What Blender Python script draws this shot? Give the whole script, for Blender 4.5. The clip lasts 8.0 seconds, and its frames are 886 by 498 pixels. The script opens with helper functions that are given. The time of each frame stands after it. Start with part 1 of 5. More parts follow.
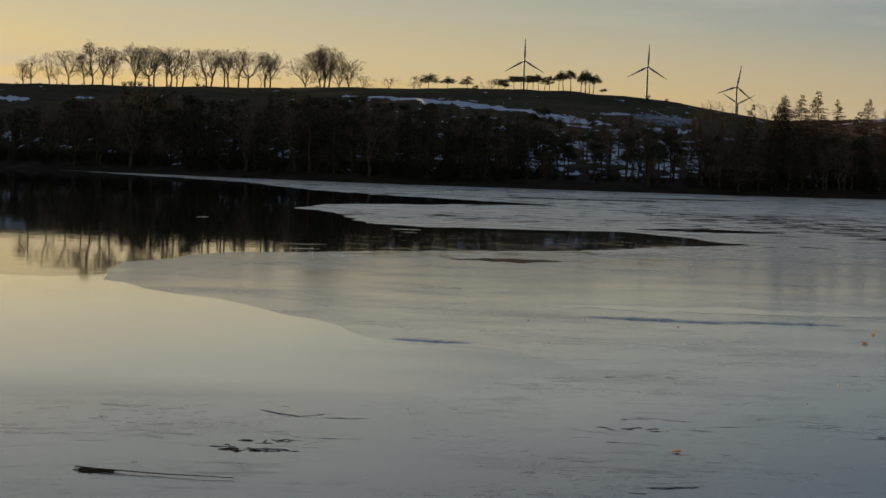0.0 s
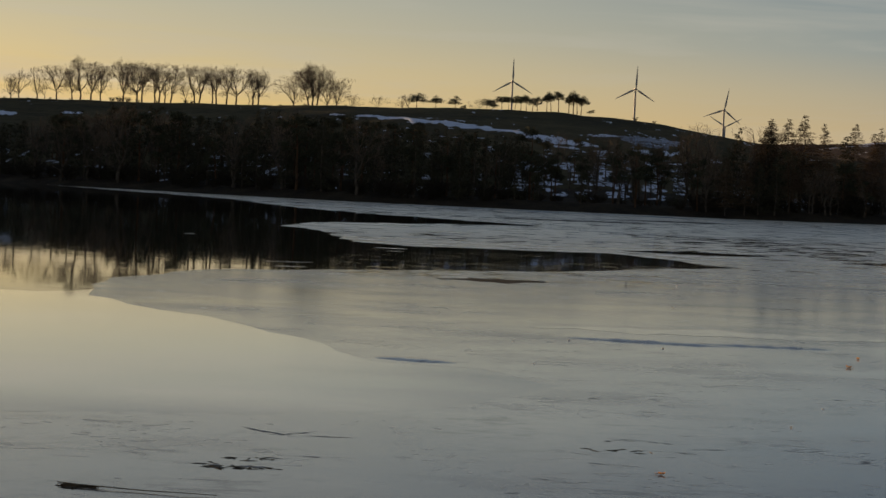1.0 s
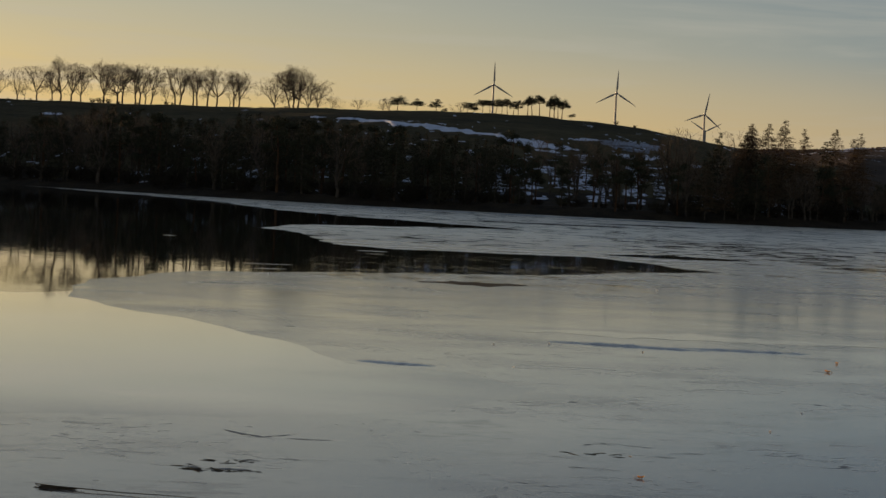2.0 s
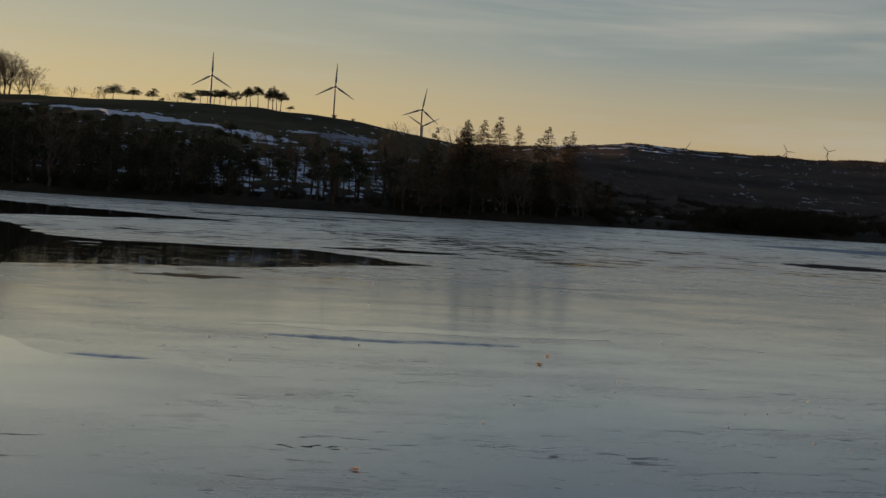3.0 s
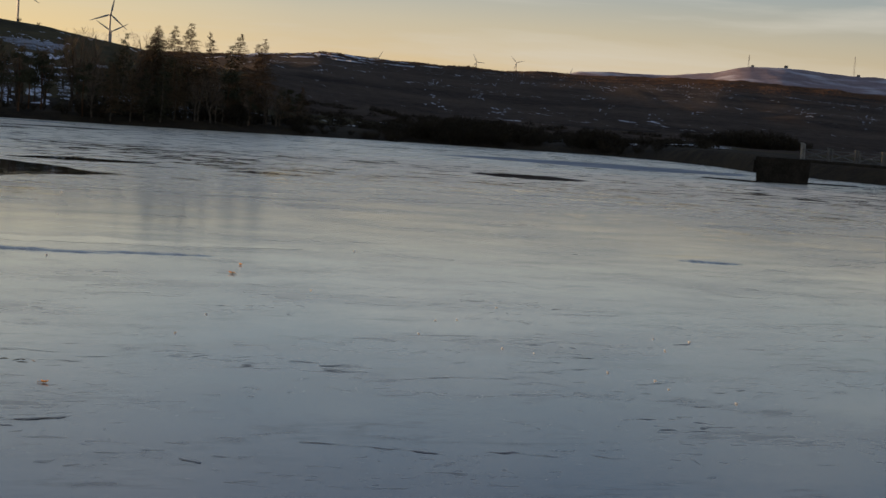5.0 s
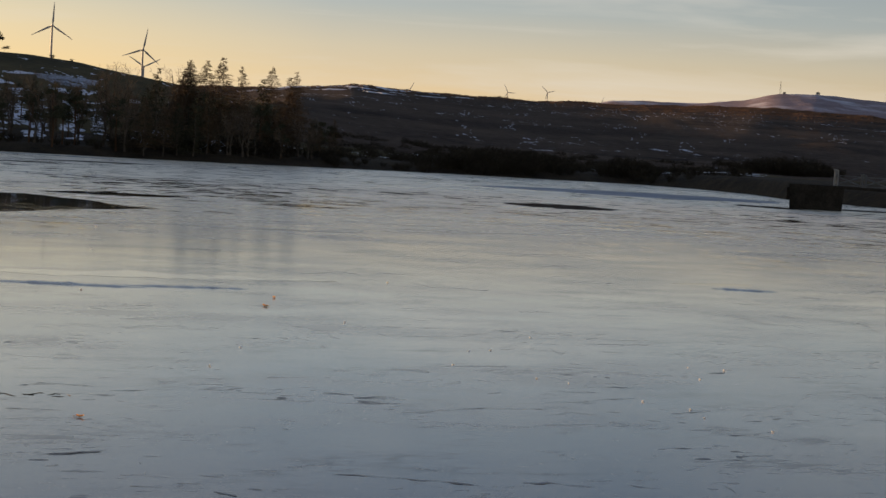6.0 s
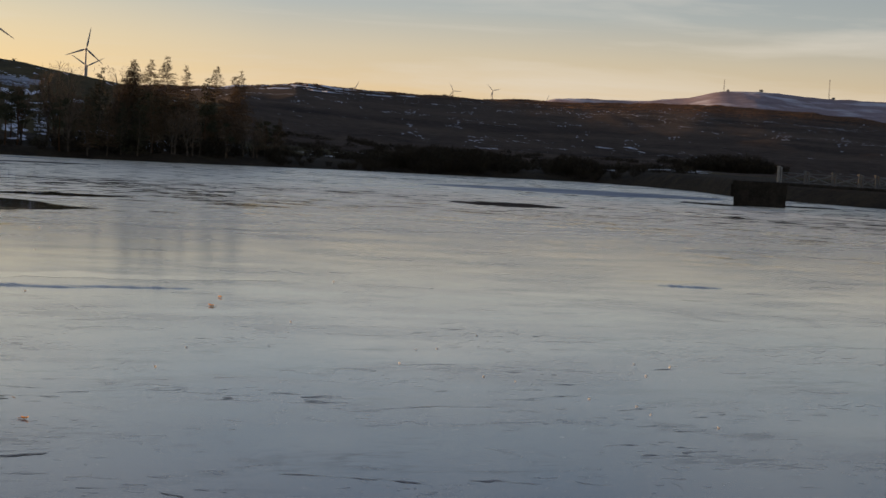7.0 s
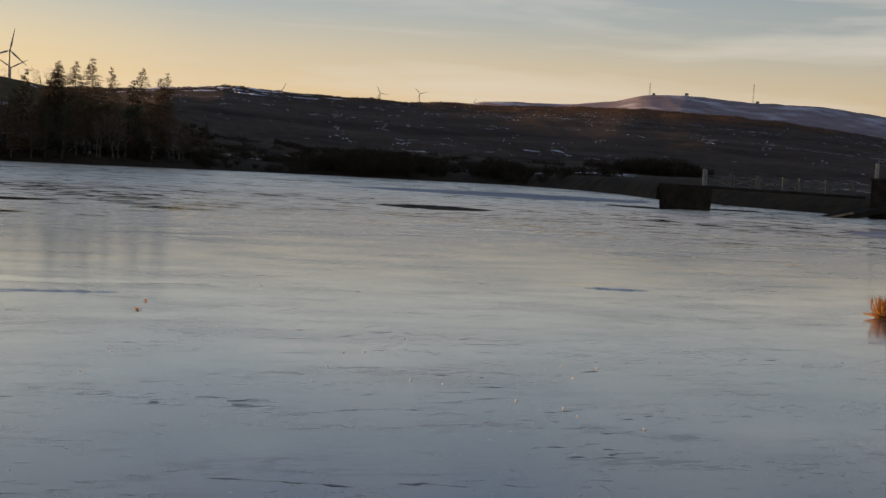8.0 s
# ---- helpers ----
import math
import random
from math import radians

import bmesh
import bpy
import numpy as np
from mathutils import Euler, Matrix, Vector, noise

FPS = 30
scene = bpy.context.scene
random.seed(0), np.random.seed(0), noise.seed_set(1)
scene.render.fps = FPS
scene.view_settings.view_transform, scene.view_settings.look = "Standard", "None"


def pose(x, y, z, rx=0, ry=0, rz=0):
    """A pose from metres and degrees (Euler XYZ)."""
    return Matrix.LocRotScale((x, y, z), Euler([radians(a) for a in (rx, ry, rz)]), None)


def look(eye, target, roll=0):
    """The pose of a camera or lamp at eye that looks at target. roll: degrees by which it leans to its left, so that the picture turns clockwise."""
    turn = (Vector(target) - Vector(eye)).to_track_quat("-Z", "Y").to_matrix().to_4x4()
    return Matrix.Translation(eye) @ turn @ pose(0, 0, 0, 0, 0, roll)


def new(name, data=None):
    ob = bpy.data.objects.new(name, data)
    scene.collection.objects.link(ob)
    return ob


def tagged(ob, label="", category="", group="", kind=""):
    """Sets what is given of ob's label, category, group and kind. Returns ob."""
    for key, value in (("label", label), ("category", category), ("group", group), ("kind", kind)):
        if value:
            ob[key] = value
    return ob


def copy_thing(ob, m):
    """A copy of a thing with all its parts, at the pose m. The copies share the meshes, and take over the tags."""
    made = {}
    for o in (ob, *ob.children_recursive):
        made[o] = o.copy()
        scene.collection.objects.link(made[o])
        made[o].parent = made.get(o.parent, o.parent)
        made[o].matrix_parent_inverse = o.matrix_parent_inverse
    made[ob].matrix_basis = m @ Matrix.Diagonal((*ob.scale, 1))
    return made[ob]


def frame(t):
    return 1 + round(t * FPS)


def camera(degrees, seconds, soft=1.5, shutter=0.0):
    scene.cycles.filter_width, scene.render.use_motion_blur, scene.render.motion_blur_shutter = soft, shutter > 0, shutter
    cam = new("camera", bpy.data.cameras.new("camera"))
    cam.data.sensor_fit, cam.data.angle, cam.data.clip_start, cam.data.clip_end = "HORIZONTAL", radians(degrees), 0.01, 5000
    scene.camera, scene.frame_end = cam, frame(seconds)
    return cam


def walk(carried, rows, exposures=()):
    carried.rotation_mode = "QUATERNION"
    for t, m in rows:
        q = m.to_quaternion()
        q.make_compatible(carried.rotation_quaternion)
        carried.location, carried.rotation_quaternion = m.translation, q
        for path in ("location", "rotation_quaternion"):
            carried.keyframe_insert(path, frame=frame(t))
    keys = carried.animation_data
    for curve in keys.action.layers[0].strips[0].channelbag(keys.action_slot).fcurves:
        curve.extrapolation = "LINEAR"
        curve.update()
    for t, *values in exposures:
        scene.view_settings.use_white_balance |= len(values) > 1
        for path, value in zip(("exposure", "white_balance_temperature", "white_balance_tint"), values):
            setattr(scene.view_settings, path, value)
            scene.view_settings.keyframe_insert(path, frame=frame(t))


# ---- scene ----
# The eye stands on the bank and only turns; headings run clockwise from the y axis.
EYE = Vector((0.0, 0.0, 3.3))


def bearing(az, r, z=0.0):
    a = radians(az)
    return Vector((r * math.sin(a), r * math.cos(a), z))


def view(az, pitch, roll):
    return look(EYE, EYE + bearing(az, math.cos(radians(pitch)), math.sin(radians(pitch))), roll)


cam = camera(28.0, 8.0)
PATH = [
    (0.0, view(-0.000, -2.841, 1.805)),
    (0.2, view(-0.450, -2.486, 1.739)),
    (0.5, view(-0.033, -2.448, 2.265)),
    (0.8, view(0.077, -2.375, 2.492)),
    (1.0, view(0.420, -2.197, 2.502)),
    (1.2, view(0.574, -2.098, 2.800)),
    (2.3, view(1.661, -2.043, 2.629)),
    (2.5, view(4.242, -1.484, 2.995)),
    (2.7, view(6.480, -1.606, 3.050)),
    (2.9, view(8.739, -1.748, 3.361)),
    (3.0, view(10.146, -1.805, 3.589)),
    (3.2, view(12.600, -2.215, 3.819)),
    (3.4, view(16.104, -3.022, 4.468)),
    (3.5, view(17.520, -3.049, 4.154)),
    (3.7, view(19.586, -3.266, 4.092)),
    (4.0, view(20.988, -3.796, 4.031)),
    (4.5, view(20.921, -4.053, 4.003)),
    (5.0, view(20.210, -4.083, 4.013)),
    (5.2, view(18.963, -3.761, 3.728)),
    (6.3, view(19.455, -3.054, 2.957)),
    (6.5, view(20.212, -2.948, 3.004)),
    (7.0, view(20.822, -3.115, 3.098)),
    (7.5, view(21.389, -2.858, 3.306)),
    (8.0, view(23.161, -2.895, 3.176)),
]
walk(cam, PATH,
     exposures=((0.0, 0.11, 6540, 6), (1.2, 0.06, 6530, 5), (2.5, 0.0, 6520, 4), (3.5, 0.11, 6440, 3), (4.5, 0.44, 6370, 6), (5.2, 0.61, 6430, 7), (6.3, 0.72, 6560, 9), (8.0, 0.68, 6580, 10)))

# ---- world, sun ----
SUN_AZ, SUN_EL = -40.0, 2.6
world = bpy.data.worlds.new("evening_sky")
scene.world = world
world.use_nodes = True
wt = world.node_tree
wt.nodes.clear()
sky = wt.nodes.new("ShaderNodeTexSky")
sky.sky_type, sky.sun_disc = "NISHITA", False
sky.sun_elevation, sky.sun_rotation = radians(SUN_EL), radians(SUN_AZ)
sky.altitude, sky.air_density, sky.dust_density, sky.ozone_density = 250.0, 1.0, 1.0, 1.0


def wnode(kind, **inputs):
    n = wt.nodes.new(kind)
    for key, v in inputs.items():
        sock = n.inputs[int(key[1:])] if key[0] == "i" and key[1:].isdigit() else n.inputs[key.replace("_", " ")]
        if hasattr(v, "is_linked"):
            wt.links.new(v, sock)
        else:
            sock.default_value = v
    return n


def wmath(op, a, b):
    n = wnode("ShaderNodeMath", i0=a, i1=b)
    n.operation = op
    return n.outputs[0]


def wramp(fac, stops):
    n = wnode("ShaderNodeValToRGB", Fac=fac)
    el = n.color_ramp.elements
    while len(el) < len(stops):
        el.new(0.5)
    for e, (pos, col) in zip(el, stops):
        e.position, e.color = pos, (*col, 1)
    return n.outputs[0]


def wmix(fac, a, b):
    n = wnode("ShaderNodeMix")
    n.data_type = "RGBA"
    for i, v in ((0, fac), (6, a), (7, b)):
        if hasattr(v, "is_linked"):
            wt.links.new(v, n.inputs[i])
        else:
            n.inputs[i].default_value = v
    return n.outputs[2]


# a thin veil of high cloud lies before the clear sky: warm low down and towards the sun, grey-blue above
way = wt.nodes.new("ShaderNodeTexCoord").outputs["Generated"]
wx = wnode("ShaderNodeSeparateXYZ", Vector=way)
height = wmath("MULTIPLY", wx.outputs[2], 2.5)
sunward = wmath("ADD", wmath("MULTIPLY", wx.outputs[0], math.sin(radians(SUN_AZ))), wmath("MULTIPLY", wx.outputs[1], math.cos(radians(SUN_AZ))))
near_sun = wramp(height, ((0.0, (0.80, 0.50, 0.165)), (0.09, (0.77, 0.535, 0.215)), (0.16, (0.68, 0.535, 0.30)), (0.24, (0.55, 0.495, 0.37)), (0.36, (0.37, 0.375, 0.36)), (0.6, (0.23, 0.275, 0.335)), (1.0, (0.12, 0.18, 0.30))))
off_sun = wramp(height, ((0.0, (0.53, 0.375, 0.22)), (0.085, (0.52, 0.40, 0.255)), (0.14, (0.43, 0.375, 0.29)), (0.20, (0.29, 0.315, 0.322)), (0.30, (0.20, 0.25, 0.298)), (0.40, (0.145, 0.19, 0.248)), (0.55, (0.071, 0.116, 0.207)), (1.0, (0.06, 0.105, 0.205))))
towards = wnode("ShaderNodeMapRange", Value=sunward, From_Min=0.57, From_Max=0.95)
full = wmix(towards.outputs[0], off_sun, near_sun)
# the veil thins and dims away from the sun
away = wnode("ShaderNodeMapRange", Value=sunward, From_Min=0.15, From_Max=0.6, To_Min=0.80, To_Max=1.0)
dimmed = wnode("ShaderNodeVectorMath", i0=full)
dimmed.operation = "SCALE"
wt.links.new(away.outputs[0], dimmed.inputs["Scale"])
veil = dimmed.outputs[0]
streak_map = wnode("ShaderNodeMapping", Vector=way)
streak_map.inputs["Scale"].default_value = (2.2, 2.2, 26.0)
streak_map.inputs["Rotation"].default_value = (radians(2.5), radians(-2.0), 0)
streak = wnode("ShaderNodeTexNoise", Vector=streak_map.outputs[0], Scale=1.7, Detail=6.0, Roughness=0.55, Distortion=0.4)
wisp = wnode("ShaderNodeMapRange", Value=streak.outputs["Fac"], From_Min=0.47, From_Max=0.70, To_Min=0.0, To_Max=0.6)
clouded = wmix(wisp.outputs[0], veil, (0.50, 0.46, 0.41, 1))
# one brighter feather of cloud stands off to the north-east
feather_at = wnode("ShaderNodeMapping", Vector=way)
feather_at.vector_type = "TEXTURE"
feather_at.inputs["Location"].default_value = bearing(20.6, math.cos(radians(5.8)), math.sin(radians(5.8)))
feather_at.inputs["Rotation"].default_value = (0, radians(-4.0), radians(-20.6))
feather_at.inputs["Scale"].default_value = (0.085, 1.0, 0.0085)
feather_warp = wnode("ShaderNodeTexNoise", Vector=streak_map.outputs[0], Scale=9.0, Detail=5.0, Roughness=0.6)
feather_off = wnode("ShaderNodeVectorMath", i0=feather_warp.outputs["Color"], i1=(0.5, 0.5, 0.5))
feather_off.operation = "SUBTRACT"
feather_xyz = wnode("ShaderNodeVectorMath", i0=feather_at.outputs[0], i1=feather_off.outputs[0])
feather_xyz.operation = "ADD"
feather_len = wnode("ShaderNodeVectorMath", i0=feather_xyz.outputs[0])
feather_len.operation = "LENGTH"
feather = wnode("ShaderNodeMapRange", Value=feather_len.outputs["Value"], From_Min=1.0, From_Max=0.1, To_Min=0.0, To_Max=0.42)
clouded = wmix(feather.outputs[0], clouded, (0.50, 0.46, 0.42, 1))
scaled = wnode("ShaderNodeVectorMath", i0=sky.outputs[0])
scaled.operation = "SCALE"
scaled.inputs["Scale"].default_value = 0.10
both = wmix(0.86, scaled.outputs[0], clouded)
bg = wnode("ShaderNodeBackground", Color=both, Strength=1.0)
wo = wt.nodes.new("ShaderNodeOutputWorld")
wt.links.new(bg.outputs[0], wo.inputs["Surface"])

sun_data = bpy.data.lights.new("sun", "SUN")
sun_data.energy, sun_data.angle, sun_data.color = 5.0, radians(0.5), (1.0, 0.62, 0.33)
sun = new("sun", sun_data)
sun.matrix_world = look((0, 0, 60), Vector((0, 0, 60)) - bearing(SUN_AZ, math.cos(radians(SUN_EL)), math.sin(radians(SUN_EL))))

# ---- materials ----


class Mat:
    """A node material with a principled surface and short ways to wire it."""

    def __init__(self, name, rough=0.8, ior=1.45, metal=0.0):
        self.m = bpy.data.materials.new(name)
        self.m.use_nodes = True
        self.t = self.m.node_tree
        self.b = self.t.nodes["Principled BSDF"]
        self.b.inputs["Roughness"].default_value = rough
        self.b.inputs["IOR"].default_value = ior
        self.b.inputs["Metallic"].default_value = metal
        self.co = self.t.nodes.new("ShaderNodeNewGeometry").outputs["Position"]

    def set(self, socket, value):
        if hasattr(value, "is_linked"):
            self.t.links.new(value, self.b.inputs[socket])
        else:
            self.b.inputs[socket].default_value = value

    def noise(self, scale, detail=4.0, rough=0.55, stretch=(1, 1, 1), turn=0.0, warp=0.0):
        mp = self.t.nodes.new("ShaderNodeMapping")
        mp.inputs["Scale"].default_value = stretch
        mp.inputs["Rotation"].default_value = (0, 0, radians(turn))
        self.t.links.new(self.co, mp.inputs["Vector"])
        n = self.t.nodes.new("ShaderNodeTexNoise")
        n.inputs["Scale"].default_value, n.inputs["Detail"].default_value = scale, detail
        n.inputs["Roughness"].default_value, n.inputs["Distortion"].default_value = rough, warp
        self.t.links.new(mp.outputs[0], n.inputs["Vector"])
        return n.outputs["Fac"]

    def span(self, value, a, b, lo=0.0, hi=1.0):
        r = self.t.nodes.new("ShaderNodeMapRange")
        r.inputs["From Min"].default_value, r.inputs["From Max"].default_value = a, b
        r.inputs["To Min"].default_value, r.inputs["To Max"].default_value = lo, hi
        self.t.links.new(value, r.inputs["Value"])
        return r.outputs["Result"]

    def math(self, op, a, b):
        n = self.t.nodes.new("ShaderNodeMath")
        n.operation = op
        for i, v in enumerate((a, b)):
            if hasattr(v, "is_linked"):
                self.t.links.new(v, n.inputs[i])
            else:
                n.inputs[i].default_value = v
        return n.outputs[0]

    def mix(self, fac, a, b):
        n = self.t.nodes.new("ShaderNodeMix")
        n.data_type = "RGBA"
        self.t.links.new(fac, n.inputs["Factor"])
        for key, v in (("A", a), ("B", b)):
            sock = [i for i in n.inputs if i.name == key and i.type == "RGBA"][0]
            if hasattr(v, "is_linked"):
                self.t.links.new(v, sock)
            else:
                sock.default_value = (*v, 1)
        return [o for o in n.outputs if o.type == "RGBA"][0]

    def bump(self, height, strength, distance):
        n = self.t.nodes.new("ShaderNodeBump")
        n.inputs["Strength"].default_value, n.inputs["Distance"].default_value = strength, distance
        self.t.links.new(height, n.inputs["Height"])
        self.t.links.new(n.outputs[0], self.b.inputs["Normal"])


def speckled(name, dark, light, scale, rough=0.85, fine=6.0, bump=0.0):
    """A plain natural surface with two scales of variation."""
    k = Mat(name, rough)
    k.set("Specular IOR Level", 0.5 if rough < 0.65 else 0.12)
    f = k.math("ADD", k.math("MULTIPLY", k.noise(scale), 0.6), k.math("MULTIPLY", k.noise(scale * fine, 3), 0.4))
    k.set("Base Color", k.mix(k.span(f, 0.36, 0.64), dark, light))
    if bump:
        k.bump(k.noise(scale * fine, 3), 0.6, bump)
    return k.m


def snowy(name, dark, light, region, fleck, lo, hi, turn=0.0, relief=0.5, low=0.0, stretch=(1.6, 0.3, 1)):
    """Rough grass or heather with lying snow where two noises agree."""
    k = Mat(name, 0.95)
    k.set("Specular IOR Level", 0.05)
    soil = k.math("ADD", k.math("MULTIPLY", k.noise(0.02), 0.5), k.math("MULTIPLY", k.noise(0.30, 6, 0.65), 0.5))
    base = k.mix(k.span(soil, 0.38, 0.62), dark, light)
    lie = k.math("ADD", k.math("MULTIPLY", k.noise(region, 3), 0.4), k.math("MULTIPLY", k.noise(fleck, 5, 0.6, stretch, turn), 0.6))
    if low:
        xyz = k.t.nodes.new("ShaderNodeSeparateXYZ")
        k.t.links.new(k.co, xyz.inputs[0])
        lie = k.math("ADD", lie, k.span(xyz.outputs[2], 2.0, 14.0, low, 0.0))
    k.set("Base Color", k.mix(k.span(lie, lo, hi), base, (0.78, 0.80, 0.86)))
    k.bump(k.noise(0.35, 6, 0.65), 0.9, relief)
    return k.m


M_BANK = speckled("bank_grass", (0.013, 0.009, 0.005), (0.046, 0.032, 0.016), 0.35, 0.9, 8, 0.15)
M_BED = speckled("lake_bed", (0.02, 0.017, 0.012), (0.04, 0.033, 0.022), 0.6)
M_HILL = snowy("hill_pasture", (0.036, 0.031, 0.016), (0.10, 0.078, 0.036), 0.012, 0.22, 0.62, 0.66, 0.0, 0.5, 0.06)
M_MOOR = snowy("heather_moor", (0.030, 0.022, 0.0175), (0.098, 0.070, 0.052), 0.016, 0.34, 0.62, 0.66, 0.0, 1.2)
# far hills: distance haze is painted in as a paler, mauve base
M_FAR_HAZE = snowy("hazy_far_moor", (0.20, 0.155, 0.16), (0.32, 0.255, 0.265), 0.004, 0.016, 0.52, 0.80, 0.0, 1.5, 0.0, (1, 0.5, 2.5))
M_SNOW = speckled("old_snow", (0.46, 0.49, 0.57), (0.66, 0.69, 0.77), 0.4, 0.7, 6, 0.05)
M_THIN = speckled("thin_snow", (0.05, 0.053, 0.055), (0.36, 0.385, 0.45), 0.25, 0.85, 5, 0.05)
M_BARK = speckled("bark", (0.055, 0.042, 0.03), (0.15, 0.115, 0.08), 1.5)
M_PINEBARK = speckled("pine_bark", (0.05, 0.03, 0.018), (0.15, 0.08, 0.04), 1.5)
M_TWIG = speckled("bare_twigs", (0.10, 0.07, 0.045), (0.22, 0.155, 0.10), 1.0)
M_LARCH = speckled("larch_twigs", (0.07, 0.045, 0.025), (0.15, 0.10, 0.055), 1.0)
M_SPRUCE = speckled("spruce_needles", (0.036, 0.033, 0.019), (0.088, 0.076, 0.042), 0.8)
M_PINE = speckled("pine_needles", (0.036, 0.038, 0.021), (0.095, 0.088, 0.048), 0.8)
# light turbine paint darkened, with the backlit shade put into its colour
M_TURBINE_SHADED = speckled("shaded_turbine_paint", (0.29, 0.28, 0.265), (0.36, 0.35, 0.33), 0.2, 0.5)
M_STONE = speckled("dark_masonry", (0.015, 0.012, 0.0085), (0.046, 0.037, 0.027), 0.9, 0.9, 7, 0.03)
M_CONCRETE = speckled("pale_concrete", (0.21, 0.195, 0.17), (0.36, 0.34, 0.30), 1.2, 0.85, 7, 0.01)
M_POST = speckled("grey_concrete", (0.085, 0.08, 0.074), (0.155, 0.147, 0.135), 1.2, 0.9, 7, 0.01)
M_STEEL = speckled("grey_steel", (0.09, 0.086, 0.082), (0.17, 0.163, 0.152), 2.0, 0.8)
M_DEBRIS = speckled("wet_debris", (0.05, 0.036, 0.022), (0.16, 0.11, 0.06), 6.0, 0.7)
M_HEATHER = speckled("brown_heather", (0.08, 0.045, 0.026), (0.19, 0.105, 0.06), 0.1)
M_SCRUB = speckled("dark_scrub", (0.022, 0.017, 0.011), (0.06, 0.046, 0.028), 0.6)
M_TIMBER = speckled("weathered_timber", (0.22, 0.15, 0.09), (0.42, 0.30, 0.18), 1.5)



def thin_plant(name, dark, light, scale):
    """Dry leaf or reed: lets light through."""
    k = Mat(name, 0.7)
    col = k.mix(k.span(k.noise(scale), 0.36, 0.64), dark, light)
    k.set("Base Color", col)
    tr = k.t.nodes.new("ShaderNodeBsdfTranslucent")
    k.t.links.new(col, tr.inputs["Color"])
    mx = k.t.nodes.new("ShaderNodeMixShader")
    mx.inputs[0].default_value = 0.5
    k.t.links.new(k.b.outputs[0], mx.inputs[1])
    k.t.links.new(tr.outputs[0], mx.inputs[2])
    k.t.links.new(mx.outputs[0], k.t.nodes["Material Output"].inputs["Surface"])
    return k.m


M_CHIP = thin_plant("white_ice", (0.90, 0.90, 0.88), (0.97, 0.97, 0.96), 20.0)
M_LEAF = thin_plant("fallen_leaf", (0.45, 0.20, 0.06), (0.75, 0.42, 0.16), 9.0)
M_REED = thin_plant("dry_reed", (0.34, 0.17, 0.05), (0.60, 0.33, 0.11), 6.0)

water = Mat("lake_water", 0.02, 1.333)
water.set("Base Color", (0.010, 0.011, 0.008, 1))
water.bump(water.noise(1.1, 3, 0.5, (0.45, 1, 1), 8), 0.10, 0.025)
M_WATER = water.m



